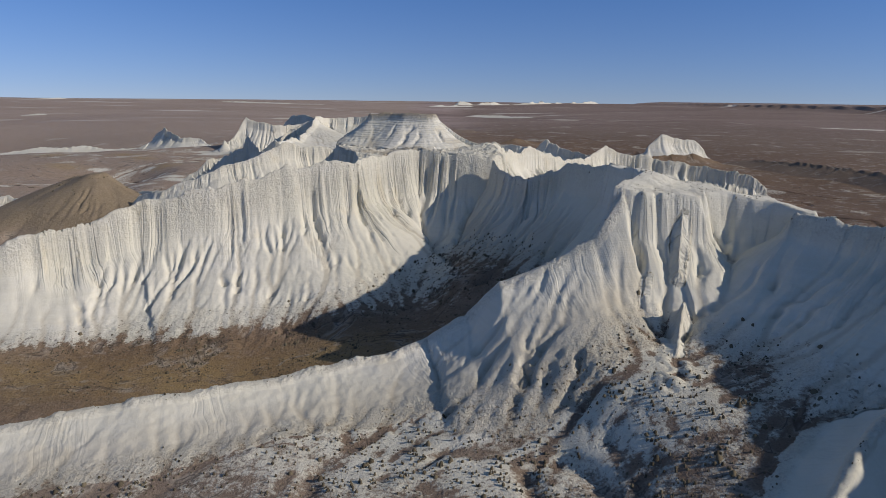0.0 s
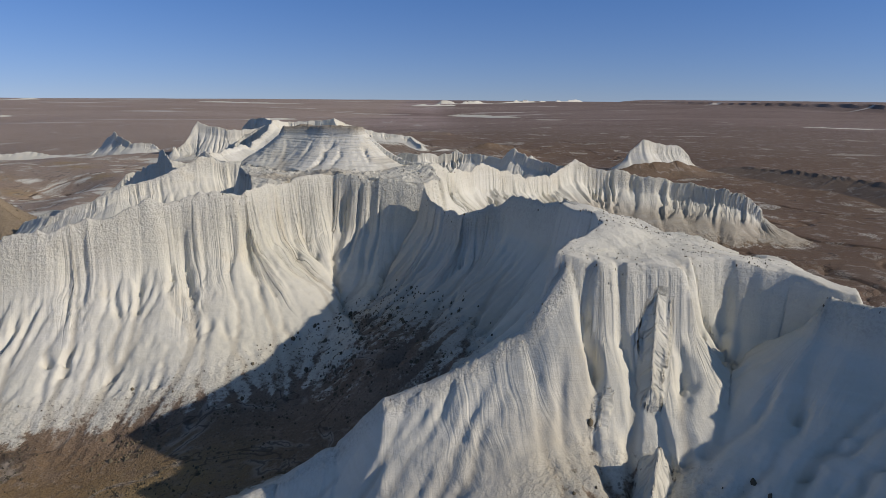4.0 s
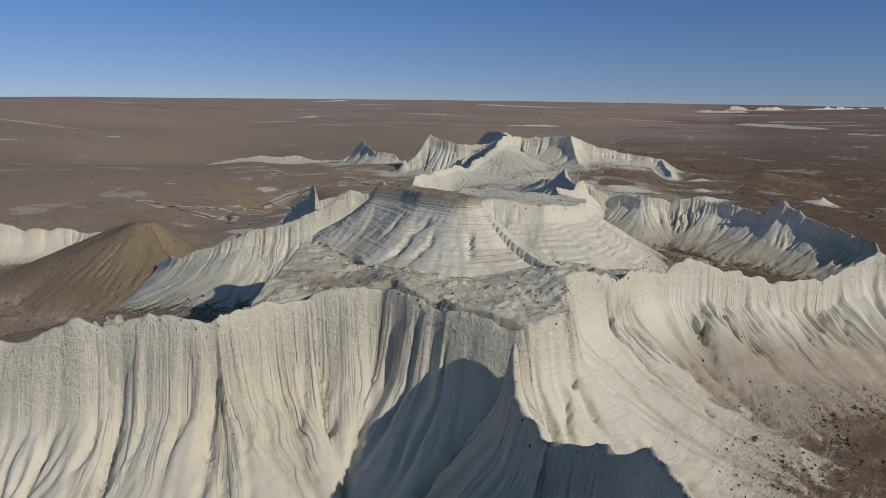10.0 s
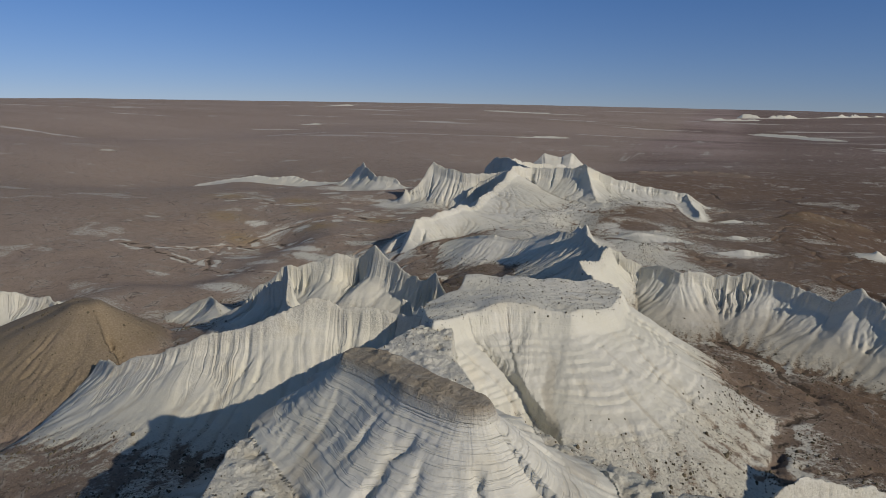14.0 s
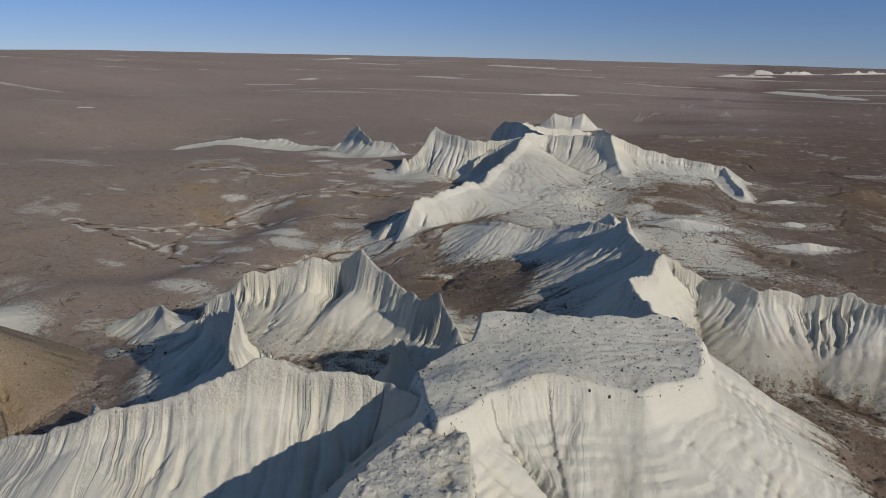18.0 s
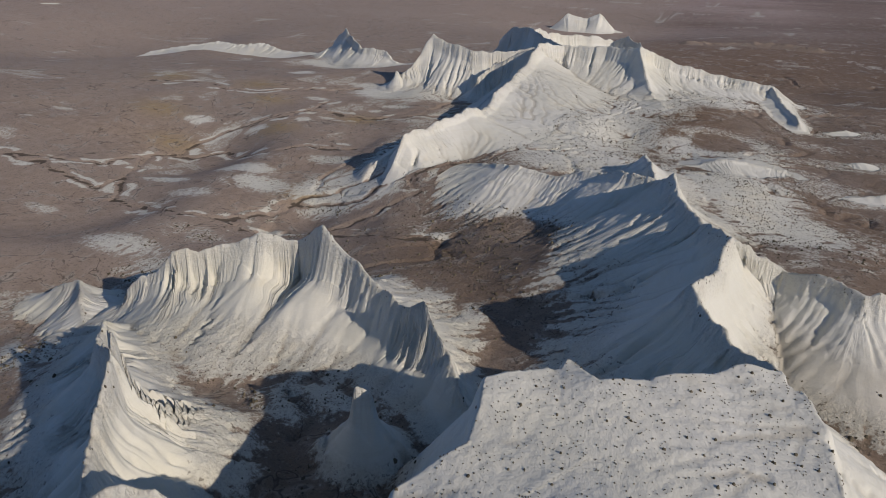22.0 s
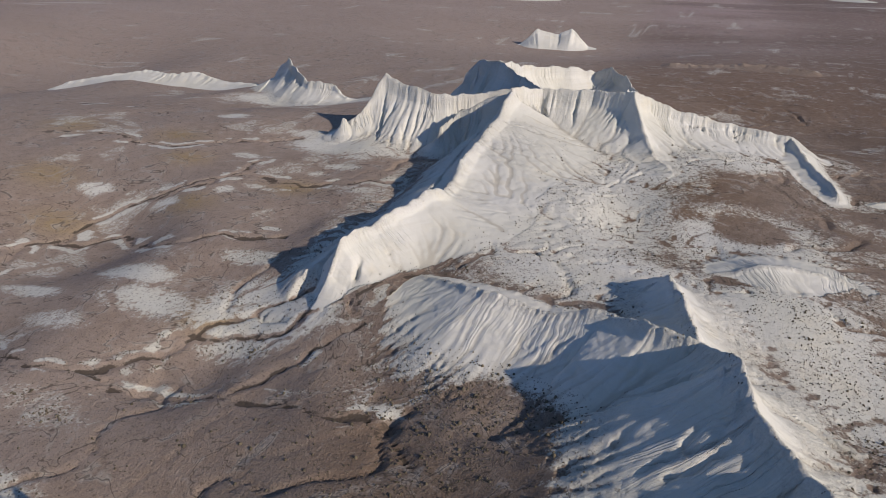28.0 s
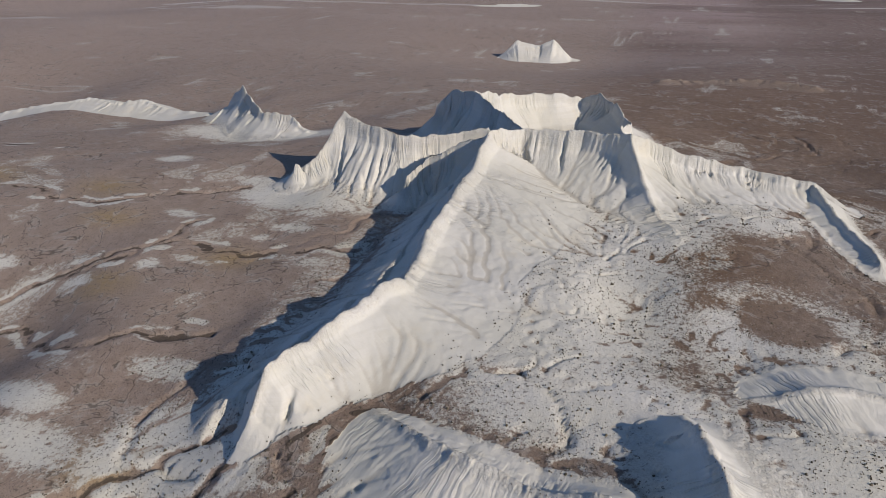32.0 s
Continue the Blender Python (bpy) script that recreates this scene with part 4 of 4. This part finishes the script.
def erode():
    x0, x1, y0, y1, cell = PATCH
    gx, gy = np.arange(x0, x1, cell), np.arange(y0, y1, cell)
    shape = (len(gx), len(gy))
    X, Y = (v.ravel() for v in np.meshgrid(gx, gy, indexing="ij"))
    found = land(X, Y, np.full(X.shape, cell), carve=False)
    H, owner, S = found[0].reshape(shape).astype(np.float32), found[1], found[2]
    rng = np.random.default_rng(21)
    n = shape[1]
    wet = (owner >= 0) | (found[3] > 0.5)
    table = (owner == TABLE).reshape(shape)
    total, flow = np.zeros(shape, np.float32), None
    guide = (0.9 * fbm(X / 6.5, Y / 6.5, 3, 96)).reshape(shape)
    zone = (0.35 + 0.85 * step(-0.2, 0.35, fbm(X / 11, Y / 11, 2, 95))).reshape(shape)
    for turn, (drops, depth, half) in enumerate(((300000, 0.6, 12.0), (300000, 0.9, 17.0), (340000, 1.2, 22.0))):
        sx, sy = np.gradient(H - total, cell)
        steep = np.hypot(sx, sy)
        face = H - total + guide * np.clip(2 * steep - 0.6, 0, 1)
        sx, sy = np.gradient(face, cell)
        face = face.ravel()
        sx, sy = sx.ravel(), sy.ravel()
        k = rng.integers(0, H.size, drops * 2)
        k = k[(steep.ravel()[k] > 0.08) & wet[k]][:drops]
        px, py = (k // n + rng.random(len(k))).astype(np.float32), (k % n + rng.random(len(k))).astype(np.float32)
        vx, vy = np.zeros(len(k), np.float32), np.zeros(len(k), np.float32)
        hits, last = np.zeros(H.size), np.full(len(k), 1e9)
        for _ in range(90):
            k = px.astype(np.int32) * n + py.astype(np.int32)
            level = face[k]
            live = level < last + 0.15
            px, py, vx, vy, k, last = px[live], py[live], vx[live], vy[live], k[live], level[live]
            hits += np.bincount(k, minlength=H.size)
            vx, vy = 0.45 * vx - sx[k], 0.45 * vy - sy[k]
            pace = np.hypot(vx, vy)
            px, py = px + vx / (pace + 1e-6), py + vy / (pace + 1e-6)
            live = (pace > 0.06) & (px > 1) & (py > 1) & (px < shape[0] - 2) & (py < shape[1] - 2)
            px, py, vx, vy, last = px[live], py[live], vx[live], vy[live], last[live]
        hits = hits.reshape(shape).astype(np.float32)
        for axis in (0, 1):
            hits = 0.7 * hits + 0.15 * (np.roll(hits, 1, axis) + np.roll(hits, -1, axis))
        strength = np.maximum(hits - 6, 0) / (hits + half)
        total += depth * strength * (0.13 + 0.87 * np.clip(1.6 * steep - 0.75, 0, 1)) * np.where(table, 0.6, zone) * np.clip(0.4 + 0.6 * steep, 0.7, 2.6)
        flow = np.maximum(hits - 4, 0) / (hits + 1.2 * half)
    return np.minimum(total, 2.0), flow, found


def worn(x, y):
    """How deep the water has cut at each place, and how much of it runs there."""
    x0, x1, y0, y1, cell = PATCH
    m, n = CUT.shape
    i, j = (x - x0) / cell, (y - y0) / cell
    inside = (i > 0) & (j > 0) & (i < m - 1) & (j < n - 1)
    i, j = np.clip(i, 0, m - 1.001), np.clip(j, 0, n - 1.001)
    a, b = i.astype(np.int32), j.astype(np.int32)
    u, v, k = i - a, j - b, a * n + b
    near = np.clip(np.minimum(np.minimum(x - x0, x1 - x), np.minimum(y - y0, y1 - y)) / 10, 0, 1) * inside
    return [near * ((layer.take(k) * (1 - v) + layer.take(k + 1) * v) * (1 - u) + (layer.take(k + n) * (1 - v) + layer.take(k + n + 1) * v) * u) for layer in (CUT.ravel(), FLOW.ravel())]


def build_land():
    gx, gy = spread(-240, 150, -4600, 4600), spread(28, 560, -4600, 4800)
    m, n = len(gx) - 1, len(gy) - 1
    cx, cy = np.meshgrid((gx[:-1] + gx[1:]) / 2, (gy[:-1] + gy[1:]) / 2, indexing="ij")
    inner = (cx > -240) & (cx < 150) & (cy > 28) & (cy < 560)
    apron = np.full(cx.shape, 3.0)
    apron[inner] = land(cx[inner], cy[inner], np.full(inner.sum(), CELL), carve=False)[6]
    # how finely each cell is split: by the stretch of the plan and by how near a crest it lies
    close = (np.abs(cx) < 64) & (cy > 40) & (cy < 236)
    middle = (cx > -112) & (cx < 60) & (cy < 360)
    split = np.where(inner, 2, 1)
    split = np.where(inner & (apron < 1.2) | (middle & inner), 2, split)
    split = np.where(inner & (apron < 0.9), 4, split)
    split = np.where(inner & close & (apron < 0.62) | (inner & (cx > -112) & (cx < 58) & (cy > 200) & (cy < 345) & (apron < 0.36)), 8, split)
    split = np.where(inner & (cx < -160) & (split > 2), 4, split)
    I, J = [], []
    for k in (1, 2, 4, 8):
        ci, cj = np.nonzero(split == k)
        a, b = np.meshgrid(np.arange(k), np.arange(k), indexing="ij")
        q = 8 // k
        i0 = (ci[:, None] * 8 + a.ravel()[None, :] * q).ravel()
        j0 = (cj[:, None] * 8 + b.ravel()[None, :] * q).ravel()
        I.append(np.stack([i0, i0 + q, i0 + q, i0], 1))
        J.append(np.stack([j0, j0, j0 + q, j0 + q], 1))
    I, J = np.concatenate(I), np.concatenate(J)
    span = 8 * (n + 1) + 1
    key, quads = np.unique(I * span + J, return_inverse=True)
    quads = quads.reshape(-1, 4)
    vi, vj = key // span, key % span
    X = np.interp(vi / 8.0, np.arange(m + 1), gx)
    Y = np.interp(vj / 8.0, np.arange(n + 1), gy)
    pad = np.pad(split, 1, mode="edge")
    ca, cb = vi // 8 + 1, vj // 8 + 1
    wa, wb = np.where(vi % 8 == 0, ca - 1, ca), np.where(vj % 8 == 0, cb - 1, cb)
    ca, cb, wa, wb = (np.clip(v, 0, lim) for v, lim in ((ca, m + 1), (cb, n + 1), (wa, m + 1), (wb, n + 1)))
    near = np.minimum(np.minimum(pad[ca, cb], pad[wa, wb]), np.minimum(pad[ca, wb], pad[wa, cb]))
    gap = np.maximum(np.interp(vi / 8.0, np.arange(m + 1), np.gradient(gx)), np.interp(vj / 8.0, np.arange(n + 1), np.gradient(gy))) / near
    H, owner, S, chalk, rust, drab, _, U, V, wall, grit, ochre, beds, flow, damp = land(X, Y, gap)
    # along the border of a coarser cell the finer points lie on its straight edge
    for along, across, lo, hi in ((vj, vi, wa, ca), (vi, vj, wb, cb)):
        edge = across % 8 == 0
        other = cb if along is vj else ca
        if along is vj:
            coarse = np.minimum(pad[lo, other], pad[hi, other])
        else:
            coarse = np.minimum(pad[other, lo], pad[other, hi])
        q = 8 // coarse
        loose = np.flatnonzero(edge & (along % q != 0))
        base = along[loose] - along[loose] % q[loose]
        t = (along[loose] % q[loose]) / q[loose]
        if along is vj:
            k0, k1 = vi[loose] * span + base, vi[loose] * span + base + q[loose]
        else:
            k0, k1 = base * span + vj[loose], (base + q[loose]) * span + vj[loose]
        H[loose] = H[np.searchsorted(key, k0)] * (1 - t) + H[np.searchsorted(key, k1)] * t
    flat = np.stack([X, Y, H], axis=1)
    # one smooth normal for each point, shared by the meshes that meet there
    face = np.cross(flat[quads[:, 2]] - flat[quads[:, 0]], flat[quads[:, 3]] - flat[quads[:, 1]])
    normal = np.stack([sum(np.bincount(quads[:, c], face[:, a], len(key)) for c in range(4)) for a in range(3)], 1)
    normal /= np.linalg.norm(normal, axis=1, keepdims=True)
    first = quads[:, 0]
    tag = np.where(owner[first] < 0, -1, owner[first] * 2 + (S[first] > 0.62))
    tag = np.where(np.isin(owner[first], TOPPED) & (S[first] < 0.015), 1000 + owner[first], tag)
    # a loose scrap of slope goes with the ground; larger separate pieces become parts of their own
    ends = np.stack([quads, np.roll(quads, -1, 1)], -1).reshape(-1, 2)
    host = np.repeat(np.arange(len(quads)), 4)
    lo, hi = ends.min(1), ends.max(1)
    order = np.lexsort((host, hi, lo))
    same = (lo[order][1:] == lo[order][:-1]) & (hi[order][1:] == hi[order][:-1])
    fa, fb = host[order][:-1][same], host[order][1:][same]
    alike = tag[fa] == tag[fb]
    fa, fb = fa[alike], fb[alike]
    piece = np.arange(len(quads))
    while True:
        small = np.minimum(piece[fa], piece[fb])
        grown = piece.copy()
        np.minimum.at(grown, piece[fa], small)
        np.minimum.at(grown, piece[fb], small)
        grown = grown[grown]
        grown = grown[grown]
        if (grown == piece).all():
            break
        piece = grown
    area = np.bincount(piece, np.linalg.norm(face, axis=1) / 2, len(quads))[piece]
    tag = np.where((tag >= 0) & (area < 14), -1, tag)
    layers = {"chalk": chalk, "rust": rust, "drab": drab, "wall": wall, "grit": grit, "ochre": ochre, "beds": beds, "flow": flow, "damp": damp}
    rib = np.stack([U, V, 0 * U], 1).astype(np.float32)

    def sheets(name, which, parent):
        ids = np.flatnonzero(tag == which)
        for one in np.unique(piece[ids]):
            sheet(name, quads[ids[piece[ids] == one]], parent)

    def sheet(name, q, parent=None):
        used, local = np.unique(q, return_inverse=True)
        me = bpy.data.meshes.new(name)
        me.vertices.add(len(used))
        me.vertices.foreach_set("co", flat[used].astype(np.float32).ravel())
        me.loops.add(4 * len(q))
        me.loops.foreach_set("vertex_index", local.astype(np.int32).ravel())
        me.polygons.add(len(q))
        me.polygons.foreach_set("loop_start", np.arange(0, 4 * len(q), 4, dtype=np.int32))
        me.polygons.foreach_set("use_smooth", np.ones(len(q), bool))
        for attribute, values in layers.items():
            me.attributes.new(attribute, "FLOAT", "POINT").data.foreach_set("value", values[used].astype(np.float32))
        me.attributes.new("rib", "FLOAT_VECTOR", "POINT").data.foreach_set("vector", rib[used].ravel())
        me.update()
        me.normals_split_custom_set_from_vertices(normal[used].astype(np.float32))
        me.materials.append(EARTH)
        ob = new(name, me)
        if parent:
            ob.parent = parent
        return ob

    tagged(sheet("ground", quads[tag == -1]), "wide brown steppe floor with dry washes and chalk dust", "ground", kind="structure")
    for k, r in enumerate(RIDGES):
        if not (np.any(tag == 2 * k) or np.any(tag == 2 * k + 1)):
            continue
        thing = new(r.name)
        thing.empty_display_size = 1
        sheets("wall", 2 * k, thing)
        sheets("talus", 2 * k + 1, thing)
        sheets("cap" if k == CAP else "top", 1000 + k, thing)
        tagged(thing, LABELS[r.name][0], LABELS[r.name][1], "chalk ridges" if r.name == "chalk_ridge" else "")
    return len(quads)


CUT, FLOW, SURVEY = erode()
build_land()


# ---- far off: banks and cliffs of chalk on the plain, and the dark tableland on the skyline ----
def far_land(ridge, cell, chalk, seed, clay=0.0):
    x0, x1, y0, y1 = ridge.box
    gx, gy = np.arange(x0, x1, cell), np.arange(y0, y1, cell)
    X, Y = (v.ravel() for v in np.meshgrid(gx, gy))
    G = floor_height(X, Y) - 1.0
    H, S, U, V, wall = G.copy(), np.ones(X.shape), X.copy(), Y.copy(), np.zeros(X.shape)
    keep, _, *found = ridge.height(X, Y, G, seed, np.full(X.shape, cell))
    for layer, values in zip((H, S, U, V, wall), found):
        layer[keep] = values
    ids = np.arange(len(X)).reshape(len(gy), len(gx))
    q = np.stack([ids[:-1, :-1], ids[:-1, 1:], ids[1:, 1:], ids[1:, :-1]], -1).reshape(-1, 4)
    q = q[(S[q] < 0.999).any(axis=1)]
    used, local = np.unique(q, return_inverse=True)
    me = bpy.data.meshes.new(ridge.name)
    me.from_pydata(np.stack([X, Y, H], 1)[used].tolist(), [], local.reshape(-1, 4).tolist())
    me.attributes.new("chalk", "FLOAT", "POINT").data.foreach_set("value", (chalk * (1.4 - 0.8 * S[used])).astype(np.float32))
    me.attributes.new("drab", "FLOAT", "POINT").data.foreach_set("value", (clay * (1 - S[used])).astype(np.float32))
    me.attributes.new("wall", "FLOAT", "POINT").data.foreach_set("value", wall[used].astype(np.float32))
    me.attributes.new("grit", "FLOAT", "POINT").data.foreach_set("value", np.full(len(used), 0.4, np.float32))
    me.attributes.new("rib", "FLOAT_VECTOR", "POINT").data.foreach_set("vector", (np.stack([U, V, 0 * U], 1)[used] / 6).astype(np.float32).ravel())
    me.update()
    me.materials.append(EARTH)
    return tagged(new(ridge.name, me), *LABELS[ridge.name])


LABELS["distant_chalk_cliffs"] = ("distant line of broken white chalk cliffs on the plain", "cliff")
LABELS["distant_chalk_bank"] = ("low white chalk bank far out on the plain", "bank")
LABELS["distant_tableland"] = ("long dark flat-topped tableland along the skyline", "plateau")
FAR = [
    (Ridge("brown_scarp", [(168, 352, 27, 18, 18), (178, 318, 29, 20, 18), (192, 285, 29, 20, 18), (190, 240, 28, 20, 18), (215, 200, 26, 18, 16)], power=1.3, cliff=0.1, flute=0.08, jag=0.8, chalk=0.0), 1.6, 0.0),
    (Ridge("brown_scarp", [(-60, 655, 17, 14, 14), (-46, 652, 22.5, 14, 14), (-20, 662, 22, 14, 14), (5, 664, 24.5, 14, 14), (30, 656, 24, 14, 14), (52, 640, 18, 12, 12)], power=1.3, cliff=0.15, flute=0.16, jag=0.8, chalk=0.0), 1.2, 0.0),
    (Ridge("chalk_mound", [(-392, 528, 2, 16, 16), (-360, 533, 8.5, 18, 18), (-335, 540, 12.6, 18, 18), (-318, 537, 11.6, 18, 18), (-300, 541, 14.4, 16, 18), (-284, 536, 11.6, 16, 16), (-262, 534, 12.8, 12, 14), (-244, 528, 13, 12, 12)], power=1.4, cliff=0.1, flute=0.14, wave=4.0, jag=0.8), 1.0, 1.0),
    (Ridge("chalk_butte", [(-168, 766, 9, 18, 18), (-155, 772, 22, 20, 20), (-147, 773, 19.4, 20, 20), (-138, 775, 18.6, 20, 20), (-129, 776, 23.4, 20, 20), (-114, 778, 10, 16, 16)], power=1.15, cliff=0.1, flute=0.12, wave=4.0, jag=0.6), 0.9, 1.0),
    (Ridge("distant_chalk_cliffs", [(30, 2190, 18, 10, 10), (52, 2180, 36, 12, 12), (75, 2185, 31, 14, 14), (110, 2195, 27, 12, 12), (160, 2215, 31, 12, 12), (240, 2300, 26, 12, 12), (335, 2420, 33, 12, 12), (470, 2560, 27, 12, 12), (640, 2750, 36, 12, 12)], power=1.1, cliff=0.3, drop=4, flute=0.3, wave=24, jag=7, teeth=40), 4.0, 1.0),
    (Ridge("distant_chalk_bank", [(-50, 2020, 19, 20, 20), (-20, 2030, 26, 20, 20), (20, 2040, 24, 20, 20), (70, 2060, 25, 20, 20), (110, 2080, 20, 20, 20)], power=1.2, flute=0.3, wave=14, jag=3, teeth=30), 5.0, 1.0),
    (Ridge("distant_chalk_bank", [(60, 1610, 6, 25, 25), (100, 1590, 11, 25, 25), (150, 1540, 10, 25, 25), (190, 1470, 12, 25, 25), (215, 1420, 9, 40, 30), (260, 1400, 5, 30, 30)], power=1.2, flute=0.2, wave=14, jag=2, teeth=30), 5.0, 1.0),
    (Ridge("distant_chalk_bank", [(150, 1050, 18, 18, 18), (185, 1045, 22, 18, 22), (215, 1035, 21, 16, 22), (240, 1030, 17, 14, 16)], power=1.2, flute=0.2, wave=10, jag=1, teeth=20), 4.0, 1.0),
    (Ridge("distant_chalk_bank", [(430, 880, 18, 14, 14), (502, 866, 22, 14, 18), (560, 850, 21, 14, 18), (620, 830, 19, 12, 14)], power=1.2, flute=0.2, wave=10, jag=1, teeth=20), 4.0, 1.0),
    (Ridge("distant_chalk_bank", [(-310, 1035, 14, 12, 12), (-270, 1060, 18, 14, 14), (-225, 1085, 19.5, 14, 14), (-185, 1112, 15, 12, 12)], power=1.2, flute=0.2, wave=10, jag=1, teeth=20), 4.0, 1.0),
    (Ridge("distant_chalk_bank", [(-720, 500, 9, 14, 14), (-660, 530, 14, 14, 16), (-640, 580, 12, 14, 16), (-615, 628, 13, 14, 14), (-560, 640, 8, 12, 12)], power=1.2, flute=0.2, wave=10, jag=1.5, teeth=20), 4.0, 1.0),
    (Ridge("distant_chalk_bank", [(-860, 1310, 6, 14, 14), (-820, 1320, 11, 14, 14), (-780, 1335, 6, 14, 14)], power=1.2, flute=0.2, wave=10, jag=1, teeth=20), 4.0, 1.0),
    (Ridge("distant_chalk_bank", [(-1390, 1130, 8, 10, 10), (-1370, 1500, 14, 12, 12), (-1350, 1900, 22, 12, 12), (-1346, 2313, 30, 12, 12)], power=1.2, flute=0.05, wave=20, jag=0.5, teeth=40), 8.0, 1.0),
    (Ridge("distant_chalk_bank", [(-740, 2110, 22, 20, 20), (-690, 2110, 28, 20, 20), (-600, 2090, 27, 20, 20), (-480, 2060, 24, 20, 20), (-380, 2046, 24, 20, 20)], power=1.2, flute=0.2, wave=14, jag=2, teeth=40), 6.0, 1.0),
    (Ridge("distant_tableland", [(760, 2560, 32, 60, 60), (900, 2150, 37, 60, 60), (1010, 1800, 40, 60, 60), (1060, 1500, 42, 60, 60), (1120, 1250, 44, 60, 60), (1300, 1000, 47, 60, 60), (1700, 900, 47, 60, 60), (2600, 1500, 44, 60, 60), (2200, 3200, 32, 60, 60), (1100, 3300, 32, 60, 60)], closed=True, power=1.2, cliff=0.3, drop=14, flute=0.8, wave=40, jag=2, teeth=200), 14.0, 0.0),
]
for number, (ridge, cell, white) in enumerate(FAR):
    far_land(ridge, cell, white, 700 + 9 * number, 0.3 if ridge.name == "brown_scarp" else 0.0)


# ---- shrubs: dry tufts on the talus, in the washes and on the tableland ----
def shrub_material():
    m = Nodes("dry_shrub", 0.95, 0.05)
    c = m.mix(m.island, (0.07, 0.06, 0.044), (0.17, 0.145, 0.10))
    m.colour(m.mix(m.ramp(m.noise(6.0, 3), 0.45, 0.7, 0.0, 0.5), c, (0.15, 0.125, 0.085)))
    return m.mat


def tufts(name, xs, ys, sizes, label):
    """Many small ragged domes of twigs, one mesh."""
    gap = np.full(len(xs), 0.25)
    z = land(xs, ys, gap)[0]
    rng = np.random.default_rng(5)
    n, sides = len(xs), 5
    turn = rng.uniform(0, 6.28, (n, 1)) + np.arange(sides)[None, :] * 2 * np.pi / sides
    low = sizes[:, None] * rng.uniform(0.7, 1.25, (n, sides))
    high = sizes[:, None] * rng.uniform(0.35, 0.75, (n, sides))
    ring1 = np.stack([xs[:, None] + low * np.cos(turn), ys[:, None] + low * np.sin(turn), z[:, None] - 0.15 + 0 * low], 2)
    ring2 = np.stack([xs[:, None] + high * np.cos(turn + 0.5), ys[:, None] + high * np.sin(turn + 0.5), z[:, None] + sizes[:, None] * rng.uniform(0.45, 0.95, (n, sides))], 2)
    tip = np.stack([xs, ys, z + sizes * rng.uniform(0.8, 1.2, n)], 1)[:, None, :]
    verts = np.concatenate([ring1, ring2, tip], 1)
    faces = []
    for k in range(sides):
        e = (k + 1) % sides
        faces += [(k, e, sides + k), (e, sides + e, sides + k), (sides + k, sides + e, 2 * sides)]
    faces = (np.array(faces)[None] + (np.arange(n) * (2 * sides + 1))[:, None, None]).reshape(-1, 3)
    me = bpy.data.meshes.new(name)
    me.vertices.add(n * (2 * sides + 1))
    me.vertices.foreach_set("co", verts.astype(np.float32).ravel())
    me.loops.add(faces.size)
    me.loops.foreach_set("vertex_index", faces.astype(np.int32).ravel())
    me.polygons.add(len(faces))
    me.polygons.foreach_set("loop_start", np.arange(0, faces.size, 3, dtype=np.int32))
    me.update()
    me.materials.append(SHRUB)
    return tagged(new(name, me), label, "shrubs", kind="stuff")


SHRUB = shrub_material()


def scatter():
    rng = np.random.default_rng(11)
    n = 480000
    x, y = rng.uniform(-135, 75, n), rng.uniform(42, 470, n)
    x0, _, y0, _, cell = PATCH
    k = np.round((x - x0) / cell).astype(int) * CUT.shape[1] + np.round((y - y0) / cell).astype(int)
    _, owner, S, chalk, rust, drab, apron = (v[k] for v in SURVEY[:7])
    clump = fbm(x / 9, y / 9, 3, 90)
    chance = np.where(owner >= 0, 0.55 * np.exp(-((S - 0.8) / 0.17) ** 2), 0.34 * np.clip(1.6 - apron, 0, 1) + 0.05)
    chance = np.where((owner >= 0) & (S > 0.5), chance * np.where(chalk < 0.5, 1.5, 0.45), chance)
    chance = chance * step(-0.5, 0.5, clump) * np.where(y < 260, 1.0, 0.7)
    chance = np.where((owner >= 0) & (S < 0.02), np.where(owner == TABLE, 0.32, 0.3 * step(-0.3, 0.4, clump)), chance)
    chance = np.where((owner < 0) & (chalk > 0.45), 0.42 * step(-0.7, 0.3, clump), chance)
    chance = np.where(np.isin(owner, DRAB), 0.05, chance) * (owner != CAP)
    hollow = np.exp(-((x - 2) / 14) ** 2 - ((y - 122) / 11) ** 2) + np.exp(-((x + 52) / 22) ** 2 - ((y - 312) / 22) ** 2)
    chance = chance + 0.28 * np.clip(hollow, 0, 1) * (S > 0.45)
    keep = rng.uniform(0, 1, n) < chance
    x, y, hollow = x[keep], y[keep], hollow[keep]
    size = rng.uniform(0.08, 0.2, len(x)) * np.where(S[keep] < 0.05, np.where(owner[keep] == TABLE, 0.55, 0.5), 1.0) * (1 + 1.0 * (rng.uniform(0, 1, len(x)) < 0.08)) * np.where((y > 325) & (owner[keep] < 0), 0.7, 1.0) * (1 + 0.3 * np.clip(hollow, 0, 1) * rng.uniform(0, 1, len(x)))
    tufts("shrubs", x, y, size, "thousands of small dark dry shrubs dotted over talus")


scatter()
